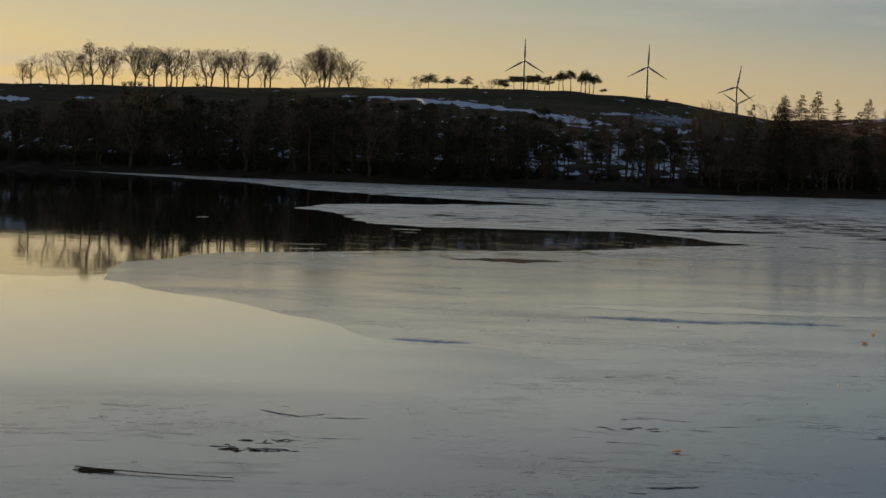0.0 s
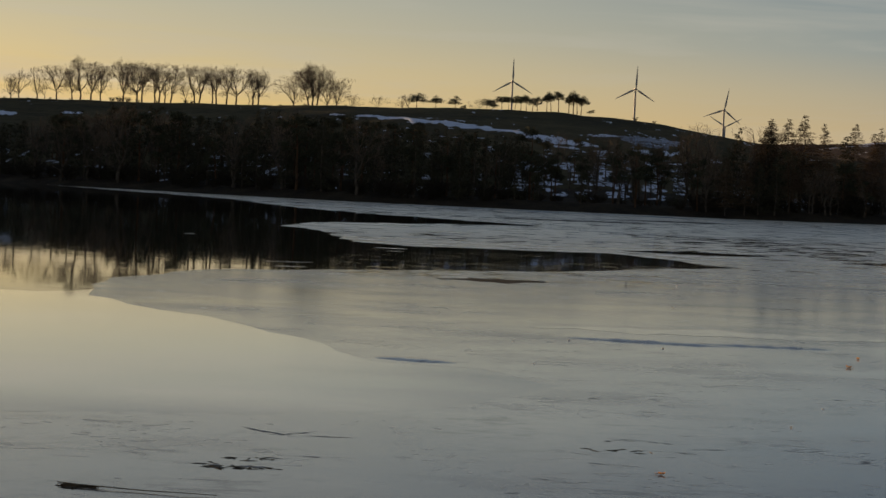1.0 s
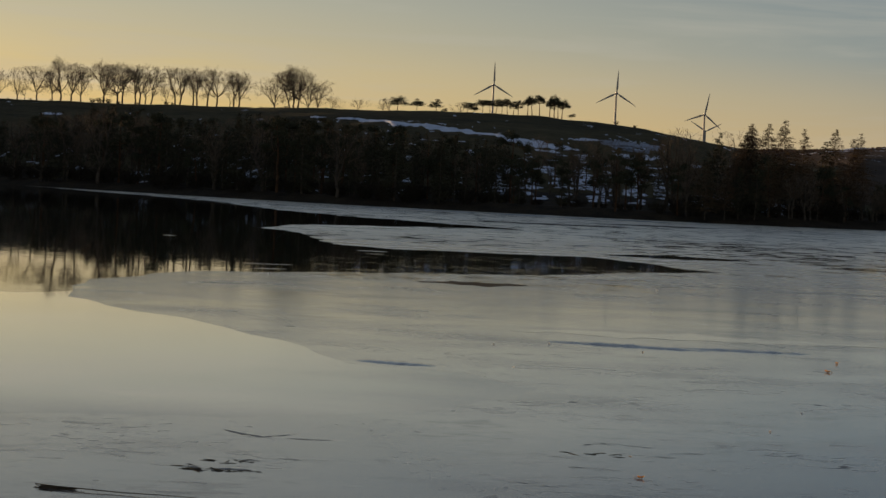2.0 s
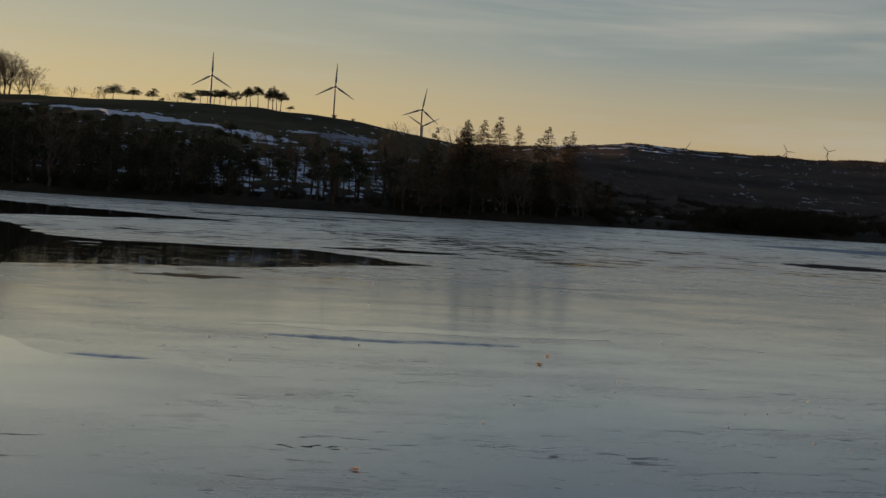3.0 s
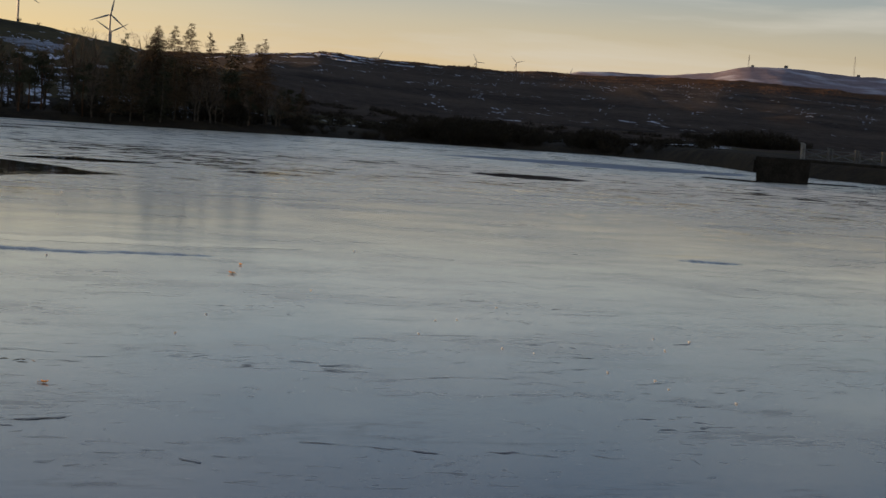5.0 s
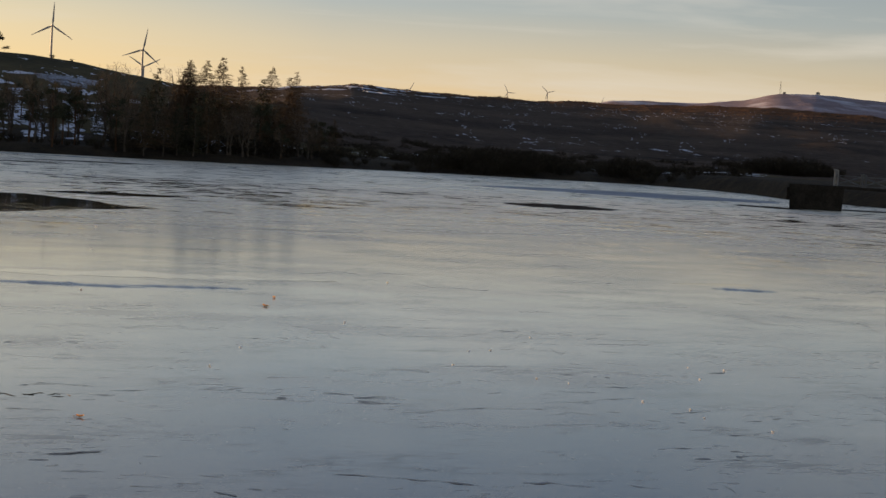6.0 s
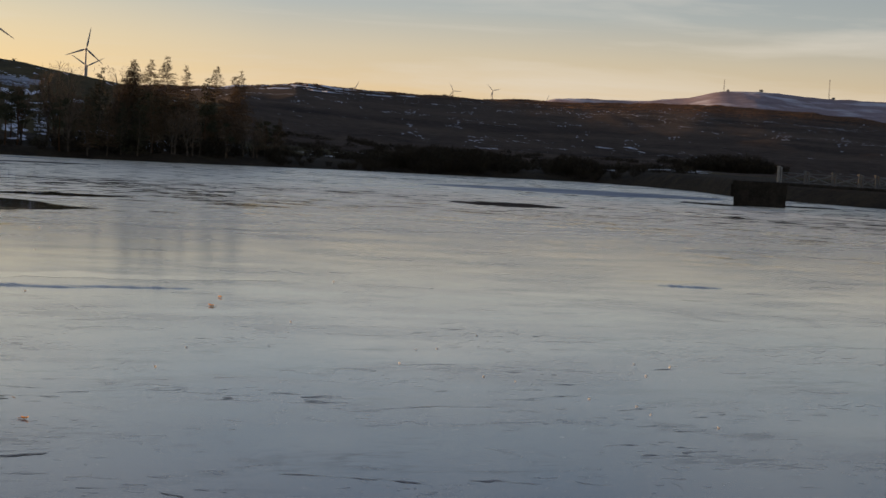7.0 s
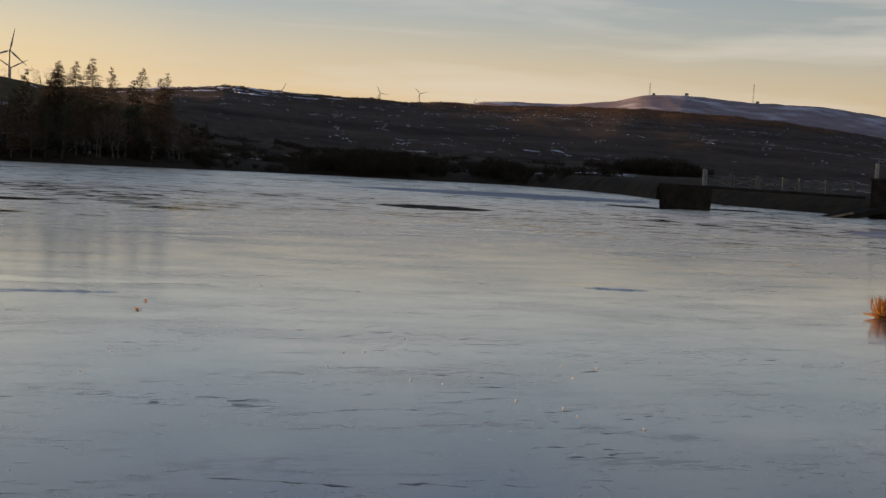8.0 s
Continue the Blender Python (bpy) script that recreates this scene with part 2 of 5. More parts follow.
def icy(name, rough_near, rough_far, frost_near, frost_glow_far, flecks, skin, thin=False):
    """Lake ice: glossy near the bank and frosted towards the far shore, with fine dull flecks and larger dim patches.
    Sky reflections are also painted into the far and nearest tones.
    """
    k = Mat(name, 0.25, 1.31)
    xyz = k.t.nodes.new("ShaderNodeSeparateXYZ")
    k.t.links.new(k.co, xyz.inputs[0])
    big = k.noise(0.045, 4, 0.55, (0.6, 1, 1))
    mid = k.noise(0.30, 5, 0.6, (0.7, 1, 1), 15)
    fine = k.noise(3.4, 5, 0.62, (0.62, 1, 1), -8, 0.9)
    grain = k.noise(9.0, 4, 0.6, (0.5, 1, 1))
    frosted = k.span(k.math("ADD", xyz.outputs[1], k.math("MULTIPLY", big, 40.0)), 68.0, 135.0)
    some = k.span(k.noise(0.7, 3, 0.5, (0.6, 1, 1), 33), 0.36, 0.64, 0.25, 1.0)
    small = k.math("MULTIPLY", k.span(k.math("ADD", k.math("MULTIPLY", mid, 0.42), k.math("MULTIPLY", fine, 0.58)), 0.604, 0.645), some)
    wide = k.span(k.math("ADD", k.math("MULTIPLY", k.noise(0.24, 6, 0.68, (0.42, 1, 1), 5), 0.7), k.math("MULTIPLY", mid, 0.3)), 0.548, 0.592)
    wide = k.math("MULTIPLY", wide, k.span(xyz.outputs[1], 40.0, 75.0, 0.12, 0.32))
    speck = k.math("MULTIPLY", k.span(k.math("ADD", k.math("MULTIPLY", k.noise(9.0, 4, 0.6, (0.55, 1, 1), -5, 0.5), 0.62), k.math("MULTIPLY", k.noise(0.45, 4, 0.6), 0.38)), 0.575, 0.64), 0.45)
    # soft grey smudges of frozen slush
    smudge = k.math("MULTIPLY", k.span(k.math("ADD", k.math("MULTIPLY", k.noise(0.75, 4, 0.6, (0.5, 1, 1), -6), 0.5), k.math("MULTIPLY", k.noise(5.0, 5, 0.7, (0.4, 1, 1), 4, 0.6), 0.5)), 0.535, 0.64), 0.42)
    smudge = k.math("MULTIPLY", smudge, k.span(xyz.outputs[1], 34.0, 60.0, 1.0, 0.3))
    # glassy spots among the frost of the far ice
    spots = k.span(k.math("ADD", k.math("MULTIPLY", k.noise(0.62, 5, 0.62, (0.6, 1, 1), 3), 0.7), k.math("MULTIPLY", big, 0.3)), 0.552, 0.562)
    spots = k.math("MULTIPLY", spots, k.span(xyz.outputs[1], 55.0, 95.0))
    dark = k.math("MULTIPLY", k.math("MAXIMUM", k.math("MAXIMUM", k.math("MAXIMUM", small, smudge), speck), wide), flecks)
    # far tone: frost, with the glow of the low sky painted in
    tone = k.mix(frosted, frost_near, frost_glow_far)
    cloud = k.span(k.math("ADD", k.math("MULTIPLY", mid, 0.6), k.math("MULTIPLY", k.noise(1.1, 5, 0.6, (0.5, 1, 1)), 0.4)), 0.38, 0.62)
    tone = k.mix(cloud, k.mix(frosted, tuple(0.45 * c for c in frost_near), tuple(0.86 * c for c in frost_glow_far)), tone)
    tone = k.mix(k.span(k.noise(0.16, 6, 0.62, (0.5, 1, 1), 40), 0.36, 0.64, 0.2, 0.0), tone, (0.02, 0.024, 0.03))
    # nearest ice painted darker and bluer, for the higher sky it would mirror
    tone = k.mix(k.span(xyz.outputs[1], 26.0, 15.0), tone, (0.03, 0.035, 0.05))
    if thin:
        # the new ice thickens into the old sheet towards its eastern and nearer rims
        rim = k.math("MAXIMUM", k.span(k.math("ADD", xyz.outputs[0], k.math("MULTIPLY", mid, 2.0)), -1.8, 2.2), k.span(k.math("ADD", xyz.outputs[1], mid), 27.0, 24.6))
        tone = k.mix(rim, tone, (0.2, 0.196, 0.187))
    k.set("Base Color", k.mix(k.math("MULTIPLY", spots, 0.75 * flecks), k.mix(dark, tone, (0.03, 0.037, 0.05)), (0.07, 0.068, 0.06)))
    rough = k.math("ADD", k.span(frosted, 0.0, 1.0, rough_near, rough_far), k.span(k.math("ADD", big, mid), 0.75, 1.25, -0.05, 0.06))
    if thin:
        rough = k.math("ADD", rough, k.math("MULTIPLY", rim, 0.13))
        skin = k.span(rim, 0.0, 1.0, skin, 0.72)
    clean = k.span(spots, 0.0, 1.0, 1.0, 0.0)
    k.set("Roughness", k.math("ADD", k.math("MULTIPLY", k.math("ADD", rough, k.math("MULTIPLY", dark, 0.2)), clean), 0.04))
    k.set("Specular IOR Level", k.math("MULTIPLY", k.math("MULTIPLY", k.span(dark, 0.0, 1.0, 0.5, 0.22), k.span(k.math("MULTIPLY", frosted, clean), 0.0, 1.0, 1.0, 1.8)), k.span(k.math("ADD", cloud, k.noise(0.55, 6, 0.65, (0.45, 1, 1), 28)), 0.35, 1.25, 0.8, 1.15)))
    k.set("Coat Weight", k.math("MULTIPLY", skin if thin else k.span(k.math("ADD", xyz.outputs[1], k.math("MULTIPLY", mid, 12.0)), 38.0, 74.0, skin, 0.10), k.span(dark, 0.0, 0.8, 1.0, 0.1)))
    dull = k.noise(0.38, 6, 0.66, (0.5, 1, 1), 22, 0.4)
    k.set("Coat Roughness", min(0.10, rough_near * 0.7) if thin else k.span(k.math("ADD", k.math("MULTIPLY", dull, 0.65), k.math("MULTIPLY", mid, 0.35)), 0.42, 0.58, 0.075, 0.14))
    k.set("Coat IOR", 1.31)
    k.set("IOR", k.span(frosted, 0.0, 1.0, 1.31, 1.9))
    k.bump(k.math("MULTIPLY", k.math("MULTIPLY", clean, k.span(xyz.outputs[1], 30.0, 75.0, 1.0, 0.03)), k.math("ADD", k.math("ADD", k.math("MULTIPLY", fine, 0.6), k.math("MULTIPLY", k.noise(1.1, 5, 0.6, (0.55, 1, 1), 12), 1.5)), k.math("MULTIPLY", grain, 0.25))), 0.13, 0.02)
    return k.m


# the warm pale far colour carries reflected evening sky besides frost
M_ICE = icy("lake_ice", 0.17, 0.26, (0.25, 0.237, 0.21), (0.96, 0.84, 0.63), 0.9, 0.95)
M_GLAZE = icy("thin_new_ice", 0.035, 0.05, (0.16, 0.16, 0.15), (0.16, 0.16, 0.15), 0.12, 1.0, True)
M_CRACK = speckled("crack_ice", (0.03, 0.038, 0.05), (0.11, 0.125, 0.15), 4.0, 0.4)
M_RIM = speckled("ice_rim", (0.10, 0.11, 0.12), (0.2, 0.21, 0.22), 3.0)
# matte blue-grey colour painted in place of what smooth ice would mirror
matte = Mat("painted_mirror_ice", 0.6, 1.31)
matte.set("Base Color", matte.mix(matte.span(matte.noise(0.3, 5, 0.6, (0.3, 1, 1)), 0.38, 0.62), (0.21, 0.228, 0.262), (0.38, 0.395, 0.425)))
matte.set("Specular IOR Level", 0.03)
M_MIRROR_ICE = matte.m
M_DULL = speckled("dull_dark_ice", (0.016, 0.016, 0.011), (0.05, 0.047, 0.034), 0.8, 0.9)
clear_ice = Mat("clear_dark_ice", 0.07, 1.31)
clear_ice.set("Base Color", clear_ice.mix(clear_ice.span(clear_ice.noise(0.5), 0.38, 0.62), (0.020, 0.018, 0.014), (0.07, 0.06, 0.048)))
M_WET = clear_ice.m

# ---- helpers for meshes ----


def mesh_of(name, verts, faces, mats, slots=None, smooth=False):
    me = bpy.data.meshes.new(name)
    me.from_pydata([tuple(v) for v in verts], [], faces)
    for m in mats:
        me.materials.append(m)
    if slots is not None:
        me.polygons.foreach_set("material_index", slots)
    if smooth:
        me.polygons.foreach_set("use_smooth", [True] * len(me.polygons))
    me.update()
    return me


def part(name, geo, material, parent, label=""):
    """Links a mesh, a bmesh or (verts, faces) as one object under a thing or a part."""
    if isinstance(geo, bmesh.types.BMesh):
        me = bpy.data.meshes.new(name)
        geo.to_mesh(me)
        geo.free()
        me.materials.append(material)
    elif isinstance(geo, tuple):
        me = mesh_of(name, geo[0], geo[1], [material])
    else:
        me = geo
    ob = new(name, me)
    ob.parent = parent
    if label:
        tagged(ob, label)
    return ob


def thing(name, m, label, category, group="", kind=""):
    ob = new(name)
    ob.empty_display_size = 0.2
    ob.matrix_world = m
    return tagged(ob, label, category, group, kind)


def boxed(size, centre=(0, 0, 0), bevel=0.0, turn=None, taper=1.0):
    """A bevelled block; taper scales its top."""
    bm = bmesh.new()
    bmesh.ops.create_cube(bm, size=1.0)
    for v in bm.verts:
        k = taper if v.co.z > 0 else 1.0
        v.co = Vector((v.co.x * size[0] * k, v.co.y * size[1] * k, v.co.z * size[2]))
    if bevel:
        bmesh.ops.bevel(bm, geom=bm.edges[:], offset=bevel, segments=2, affect="EDGES", profile=0.6)
    m = Matrix.Translation(centre) @ (turn.to_4x4() if turn else Matrix())
    bmesh.ops.transform(bm, matrix=m, verts=bm.verts)
    return bm


def beam(a, b, w, h, bevel=0.01):
    """A bar from a to b, w wide and h high."""
    a, b = Vector(a), Vector(b)
    return boxed((w, h, (b - a).length), (a + b) / 2, bevel, (b - a).to_track_quat("Z", "Y").to_matrix())


class Wood:
    """Collects tapered tubes and blades."""

    def __init__(self):
        self.v, self.f = [], []

    def tube(self, pts, rad, sides):
        start = len(self.v)
        for i, p in enumerate(pts):
            d = (pts[min(i + 1, len(pts) - 1)] - pts[max(i - 1, 0)])
            d = d.normalized() if d.length > 1e-6 else Vector((0, 0, 1))
            side = d.cross(Vector((0.3, 0.9, 0.2))).normalized()
            up = d.cross(side)
            for k in range(sides):
                a = 2 * math.pi * k / sides
                self.v.append(p + (side * math.cos(a) + up * math.sin(a)) * rad[i])
        for i in range(len(pts) - 1):
            for k in range(sides):
                a, b = start + i * sides + k, start + i * sides + (k + 1) % sides
                self.f.append((a, b, b + sides, a + sides))

    def blade(self, p, d, w):
        """A narrow kite from p along d."""
        n = d.cross(Vector((random.uniform(-1, 1), random.uniform(-1, 1), random.uniform(-1, 1))))
        n = n.normalized() * w if n.length > 1e-6 else Vector((w, 0, 0))
        i = len(self.v)
        self.v += [p, p + d * 0.5 + n, p + d, p + d * 0.5 - n]
        self.f.append((i, i + 1, i + 2, i + 3))

    def geo(self):
        return (self.v, self.f)


def rand_dir():
    while True:
        v = Vector((random.uniform(-1, 1), random.uniform(-1, 1), random.uniform(-1, 1)))
        if 0.05 < v.length < 1:
            return v.normalized()


# ---- the ground: lake basin, hill, moor and far hills ----
SHORE = ((-180, 7), (-130, 9), (-90, 90), (-60, 300), (-40, 330), (-25, 325), (-15, 300), (-8, 258), (-2, 234), (4, 232), (9, 230), (12, 236),
         (15, 247), (20, 258), (25, 264), (27, 252), (28.8, 230), (30, 206), (33, 189), (37, 171), (45, 146), (60, 119), (90, 103), (130, 12), (180, 7))
BANK = ((-180, 1.6), (-90, 1.6), (-30, 1.2), (25, 1.2), (28, 2.0), (40, 2.0), (90, 2.0), (130, 1.6), (180, 1.6))
CREST = ((-180, 1.2), (-60, 1.7), (-40, 1.9), (-25, 1.85), (-14, 1.94), (-8.9, 2.07), (-5.3, 2.16), (-0.2, 2.30), (1.9, 2.34), (3.8, 2.31), (5.6, 2.20),
         (7.4, 2.05), (9.15, 1.80), (11, 1.5), (13, 1.1), (16, 0.65), (20, 0.35), (26, 0.2), (30, 0.1), (37, 0.0), (60, 0.5), (180, 1.2))
MOOR = ((-180, 1.0), (-20, 1.5), (9, 1.5), (11, 1.6), (12.6, 1.64), (14.2, 1.75), (15.9, 1.92), (17.7, 1.85), (19.5, 1.79), (21.4, 1.76), (23.7, 1.78), (25, 1.79),
        (26.8, 1.87), (28.6, 1.91), (30.4, 1.88), (32.2, 1.83), (34, 1.69), (35.7, 1.52), (37, 1.36), (45, 1.0), (180, 1.0))
FAR = ((-180, 1.0), (20, 1.45), (23.3, 1.70), (24.2, 1.92), (25, 1.96), (26.8, 1.98), (28.4, 2.16), (29.3, 2.40), (30.6, 2.46), (31.6, 2.39), (32.7, 2.32),
       (34.8, 2.31), (36.9, 2.08), (45, 1.6), (180, 1.0))
R_CREST, R_MOOR, R_FAR = 510.0, 1300.0, 3800.0


def table(rows, az):
    return np.interp(az, [r[0] for r in rows], [r[1] for r in rows])


def waves(x, y, step, seed):
    """Smooth random relief between -1 and 1 of about that wavelength."""
    rng = np.random.RandomState(seed)
    out = 0.0 * x
    for _ in range(7):
        a, ph, k = rng.uniform(0, 6.283), rng.uniform(0, 6.283), 6.283 / (step * rng.uniform(0.6, 1.6))
        out = out + np.sin((x * math.cos(a) + y * math.sin(a)) * k + ph + 0.7 * np.sin((x * math.sin(a) - y * math.cos(a)) * k * 0.6 + ph))
    return out / 7 * 1.6


def ground(az, r):
    """Height of the ground at a heading and distance (arrays of one shape)."""
    az, r = np.asarray(az, float), np.asarray(r, float)
    x, y = r * np.sin(np.radians(az)), r * np.cos(np.radians(az))
    rs, bank = table(SHORE, az), table(BANK, az)
    rs = rs + (waves(x, y, 30, 5) * 2.0 + waves(x, y, 9, 6) * 0.8) * np.clip((rs - 60) / 60, 0, 1) * np.clip((27.5 - az) / 2, 0.12, 1)
    deg = math.pi / 180
    z1 = 3.3 + R_CREST * np.tan(table(CREST, az) * deg)
    z2 = 3.3 + R_MOOR * np.tan(table(MOOR, az) * deg)
    z3 = 3.3 + R_FAR * np.tan(table(FAR, az) * deg)
    over = np.clip((14 - az) / 5, 0, 1)
    top = rs + 16
    f = np.clip((r - top) / (R_CREST - top), 0, 1)
    bow = np.interp(f, [0, 0.22, 0.5, 0.77, 0.92, 1], [0, 0.30, 0.60, 0.84, 0.965, 1.0]) * over + f * (1 - over)
    z = np.where(r < top, np.clip((r - rs) / 7, -0.35, 1) ** 1.0 * bank, bank + (z1 - bank) * bow)
    g = np.clip((r - R_CREST) / (R_MOOR - R_CREST), 0, 1)
    behind = np.interp(g, [0, 0.2, 0.5, 1], [0, -0.12, 0.35, 1]) * over + g ** 0.9 * (1 - over)
    z = np.where(r > R_CREST, z1 + (z2 - z1) * behind - 4 * over * np.sin(np.pi * g), z)
    k = np.clip((r - R_MOOR) / (R_FAR - R_MOOR), 0, 1)
    z = np.where(r > R_MOOR, z2 + (z3 - z2) * k - (12 + 0.012 * R_FAR) * np.sin(np.pi * k), z)
    z = np.where(r > R_FAR, z3 - (r - R_FAR) * 0.06, z)
    land = np.clip((r - rs - 20) / 60, 0, 1)
    z = z + land * (waves(x, y, 60, 1) * 0.5 + waves(x, y, 14, 2) * 0.22) * np.clip((r - 150) / 200, 0, 1)
    z = z + np.clip((r - 900) / 300, 0, 1) * (waves(x, y, 45, 3) * 1.0 + waves(x, y, 17, 4) * 0.5)
    # the bank on which the eye stands, all along the near side of the lake
    bank_line = 4.5 + waves(x, y, 25, 8) * 0.8 - 0.04 * np.abs(x)
    near = np.clip((bank_line - y) / 3.0, -0.5, 1.0) * 1.6 + waves(x, y, 5, 9) * 0.05
    return np.where(r < 400, np.maximum(z, near), z)


def ground_at(x, y):
    return float(ground(math.degrees(math.atan2(x, y)), math.hypot(x, y)))


def on_ground(az, r, sink=0.0):
    p = bearing(az, r)
    p.z = float(ground(az, r)) - sink
    return p


az_rows = np.concatenate([np.arange(-180, -26, 3.0), np.arange(-26, 44, 0.2), np.arange(44, 179, 3.0), [180.0]])
unit = np.concatenate([[0.3], np.linspace(0.9, 8.0, 9), [11.0, 16.0]])
cols = [np.full(len(az_rows), u) for u in unit]
shore_r = np.maximum(table(SHORE, az_rows), 30)
cols += [shore_r * f for f in (0.8, 0.93)] + [shore_r + d for d in (-8, -5, -3, -1.5, 0, 1.5, 3, 5, 8, 12, 17)]
cols += [shore_r + 17 + (R_CREST - shore_r - 17) * f for f in np.linspace(0.03, 1, 42)]
cols += [np.full(len(az_rows), u) for u in np.concatenate([np.linspace(520, 900, 16), np.linspace(930, 1330, 40), np.linspace(1360, 2400, 16), np.linspace(2500, 4000, 40), [4300, 4900]])]
R = np.stack(cols, 1)
A = np.repeat(az_rows[:, None], R.shape[1], 1)
Z = ground(A, R)
X, Y = R * np.sin(np.radians(A)), R * np.cos(np.radians(A))
n_az, n_r = R.shape
verts = np.stack([X, Y, Z], -1).reshape(-1, 3).tolist()
faces, slots = [], []
for i in range(n_az - 1):
    for j in range(n_r - 1):
        a = i * n_r + j
        faces.append((a, a + n_r, a + n_r + 1, a + 1))
        rr, aa, rsh = R[i, j], A[i, j], shore_r[i]
        moorland = rr > R_CREST + 60 or (aa > 13.5 and rr > rsh + 60)
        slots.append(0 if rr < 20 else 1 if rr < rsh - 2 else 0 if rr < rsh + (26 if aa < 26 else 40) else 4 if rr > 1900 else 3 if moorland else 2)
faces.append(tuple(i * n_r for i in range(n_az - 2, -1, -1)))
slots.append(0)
land = new("ground", mesh_of("ground", verts, faces, [M_BANK, M_BED, M_HILL, M_MOOR, M_FAR_HAZE], slots, True))
tagged(land, "brown winter hillside and moor with patches of old snow", "ground", kind="structure")

# ---- the lake: water and the ice sheet on it ----
lake = new("water", mesh_of("water", [(-420, -60, 0), (125, -60, 0), (125, 345, 0), (-420, 345, 0)], [(0, 1, 2, 3)], [M_WATER]))
tagged(lake, "dark still open lake water mirroring the sky", "water", kind="structure")


def ragged(points, step, rough, seed):
    """A closed outline through the points with uneven detail added between them."""
    out = []
    for i, p in enumerate(points):
        a, b = Vector(p), Vector(points[(i + 1) % len(points)])
        n = max(2, int((b - a).length / step))
        for k in range(n):
            q = a.lerp(b, k / n)
            size = rough * (0.25 + 0.02 * q.length)
            v = Vector((q.x * 0.35, q.y * 0.35, seed))
            w = v * 3.1
            q = q + size * Vector((noise.noise(v) + 0.6 * noise.noise(w), noise.noise(v + Vector((9, 4, 0))) + 0.6 * noise.noise(w + Vector((3, 8, 0)))))
            out.append(q)
    return out


def lens(a, b, width, seed, wander=0.5, uneven=0.55):
    """A narrow pointed opening from a to b that wanders a little."""
    a, b = Vector(a), Vector(b)
    side = Vector((-(b - a).y, (b - a).x)).normalized()
    n = max(14, min(60, int((b - a).length * 3)))
    bend = [a.lerp(b, i / n) + side * width * wander * (noise.noise(Vector((i * 5.0 / n, seed, 9))) + 0.5 * noise.noise(Vector((i * 17.0 / n, seed, 4)))) for i in range(n + 1)]
    half = [width * max(0.03, math.sin(math.pi * i / n) ** 0.7 * (0.5 + uneven * noise.noise(Vector((i * 11.0 / n, seed, 0))))) for i in range(n + 1)]
    return [bend[i] + side * half[i] for i in range(n)] + [bend[i] - side * half[i] for i in range(n, 0, -1)]


OPEN_WATER = [(-130, 330), (-66, 290), (-51.5, 262), (-26, 217), (-14, 180), (-4.4, 160.6), (9.3, 143.2), (0.6, 135.7), (-7.5, 126.9), (-9.6, 115), (-6.1, 103),
              (-3.9, 91), (-0.7, 87.4), (3.2, 88.4), (9, 89.4), (11.2, 85), (13.3, 78.5), (9.8, 74.2), (4.7, 68.6), (0.3, 65), (-2.9, 63), (-6.6, 60.4),
              (-8.6, 55.7), (-9.3, 51), (-8.9, 46.3), (-8.2, 44.4), (-7.1, 42.6), (-5.2, 40.5), (-3.8, 38), (-2, 34.8), (-1, 32.2), (1.2, 31.2),
              (2.2, 29.1), (0.9, 26), (-2.1, 24.4), (-5.6, 23.6), (-14, 23), (-60, 60), (-130, 150)]
holes = [ragged(OPEN_WATER, 1.2, 0.45, 1.0)]
for k, (a, b, w) in enumerate((((10.1, 94.1), (18.3, 95.2), 4.3), ((42.8, 112.3), (50.4, 109.2), 10.0), ((75.0, 138.6), (81.0, 138.3), 9.0), ((85.4, 140.3), (93.3, 143.5), 7.0),
                               ((22.0, 44.2), (24.9, 44.6), 0.7), ((18.5, 186.0), (33.0, 191.0), 6.0), ((4.0, 168.0), (22.0, 172.0), 4.0),
                               ((-2.6, 84.2), (-1.0, 84.0), 0.9))):
    holes.append(lens(a, b, w, k * 3.7, 0.08, 0.2))
bm = bmesh.new()
ICE_Z = 0.002
edge_sets = []
for loop in [[Vector(p) for p in ((-400, -50), (120, -50), (120, 340), (-400, 340))]] + holes:
    vs = [bm.verts.new((p.x, p.y, ICE_Z)) for p in loop]
    edge_sets.append([bm.edges.new((vs[i], vs[(i + 1) % len(vs)])) for i in range(len(vs))])
bmesh.ops.triangle_fill(bm, use_beauty=True, use_dissolve=False, edges=bm.edges[:])
for fc in bm.faces:
    if fc.normal.z < 0:
        fc.normal_flip()
for es in edge_sets[1:]:
    for e in es:
        a, b = e.verts
        c, d = bm.verts.new((b.co.x, b.co.y, -0.02)), bm.verts.new((a.co.x, a.co.y, -0.02))
        bm.faces.new((a, b, c, d)).material_index = 1
me = bpy.data.meshes.new("ice_sheet")
bm.to_mesh(me)
bm.free()
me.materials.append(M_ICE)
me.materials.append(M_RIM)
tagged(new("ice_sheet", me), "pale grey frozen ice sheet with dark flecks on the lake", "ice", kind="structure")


def lying(name, outline, z, m, label, category):
    """A thin flat sheet of ice."""
    n = len(outline)
    return tagged(new(name, mesh_of(name, [(p.x, p.y, z) for p in outline] + [(p.x, p.y, z - 0.02) for p in outline],
                                    [tuple(range(n))] + [(i, i + n, (i + 1) % n + n, (i + 1) % n) for i in range(n)], [m])), label, category, kind="structure")


def upright(outline):
    """The outline in anticlockwise order."""
    area = sum(p.x * q.y - q.x * p.y for p, q in zip(outline, outline[1:] + outline[:1]))
    return outline if area > 0 else outline[::-1]


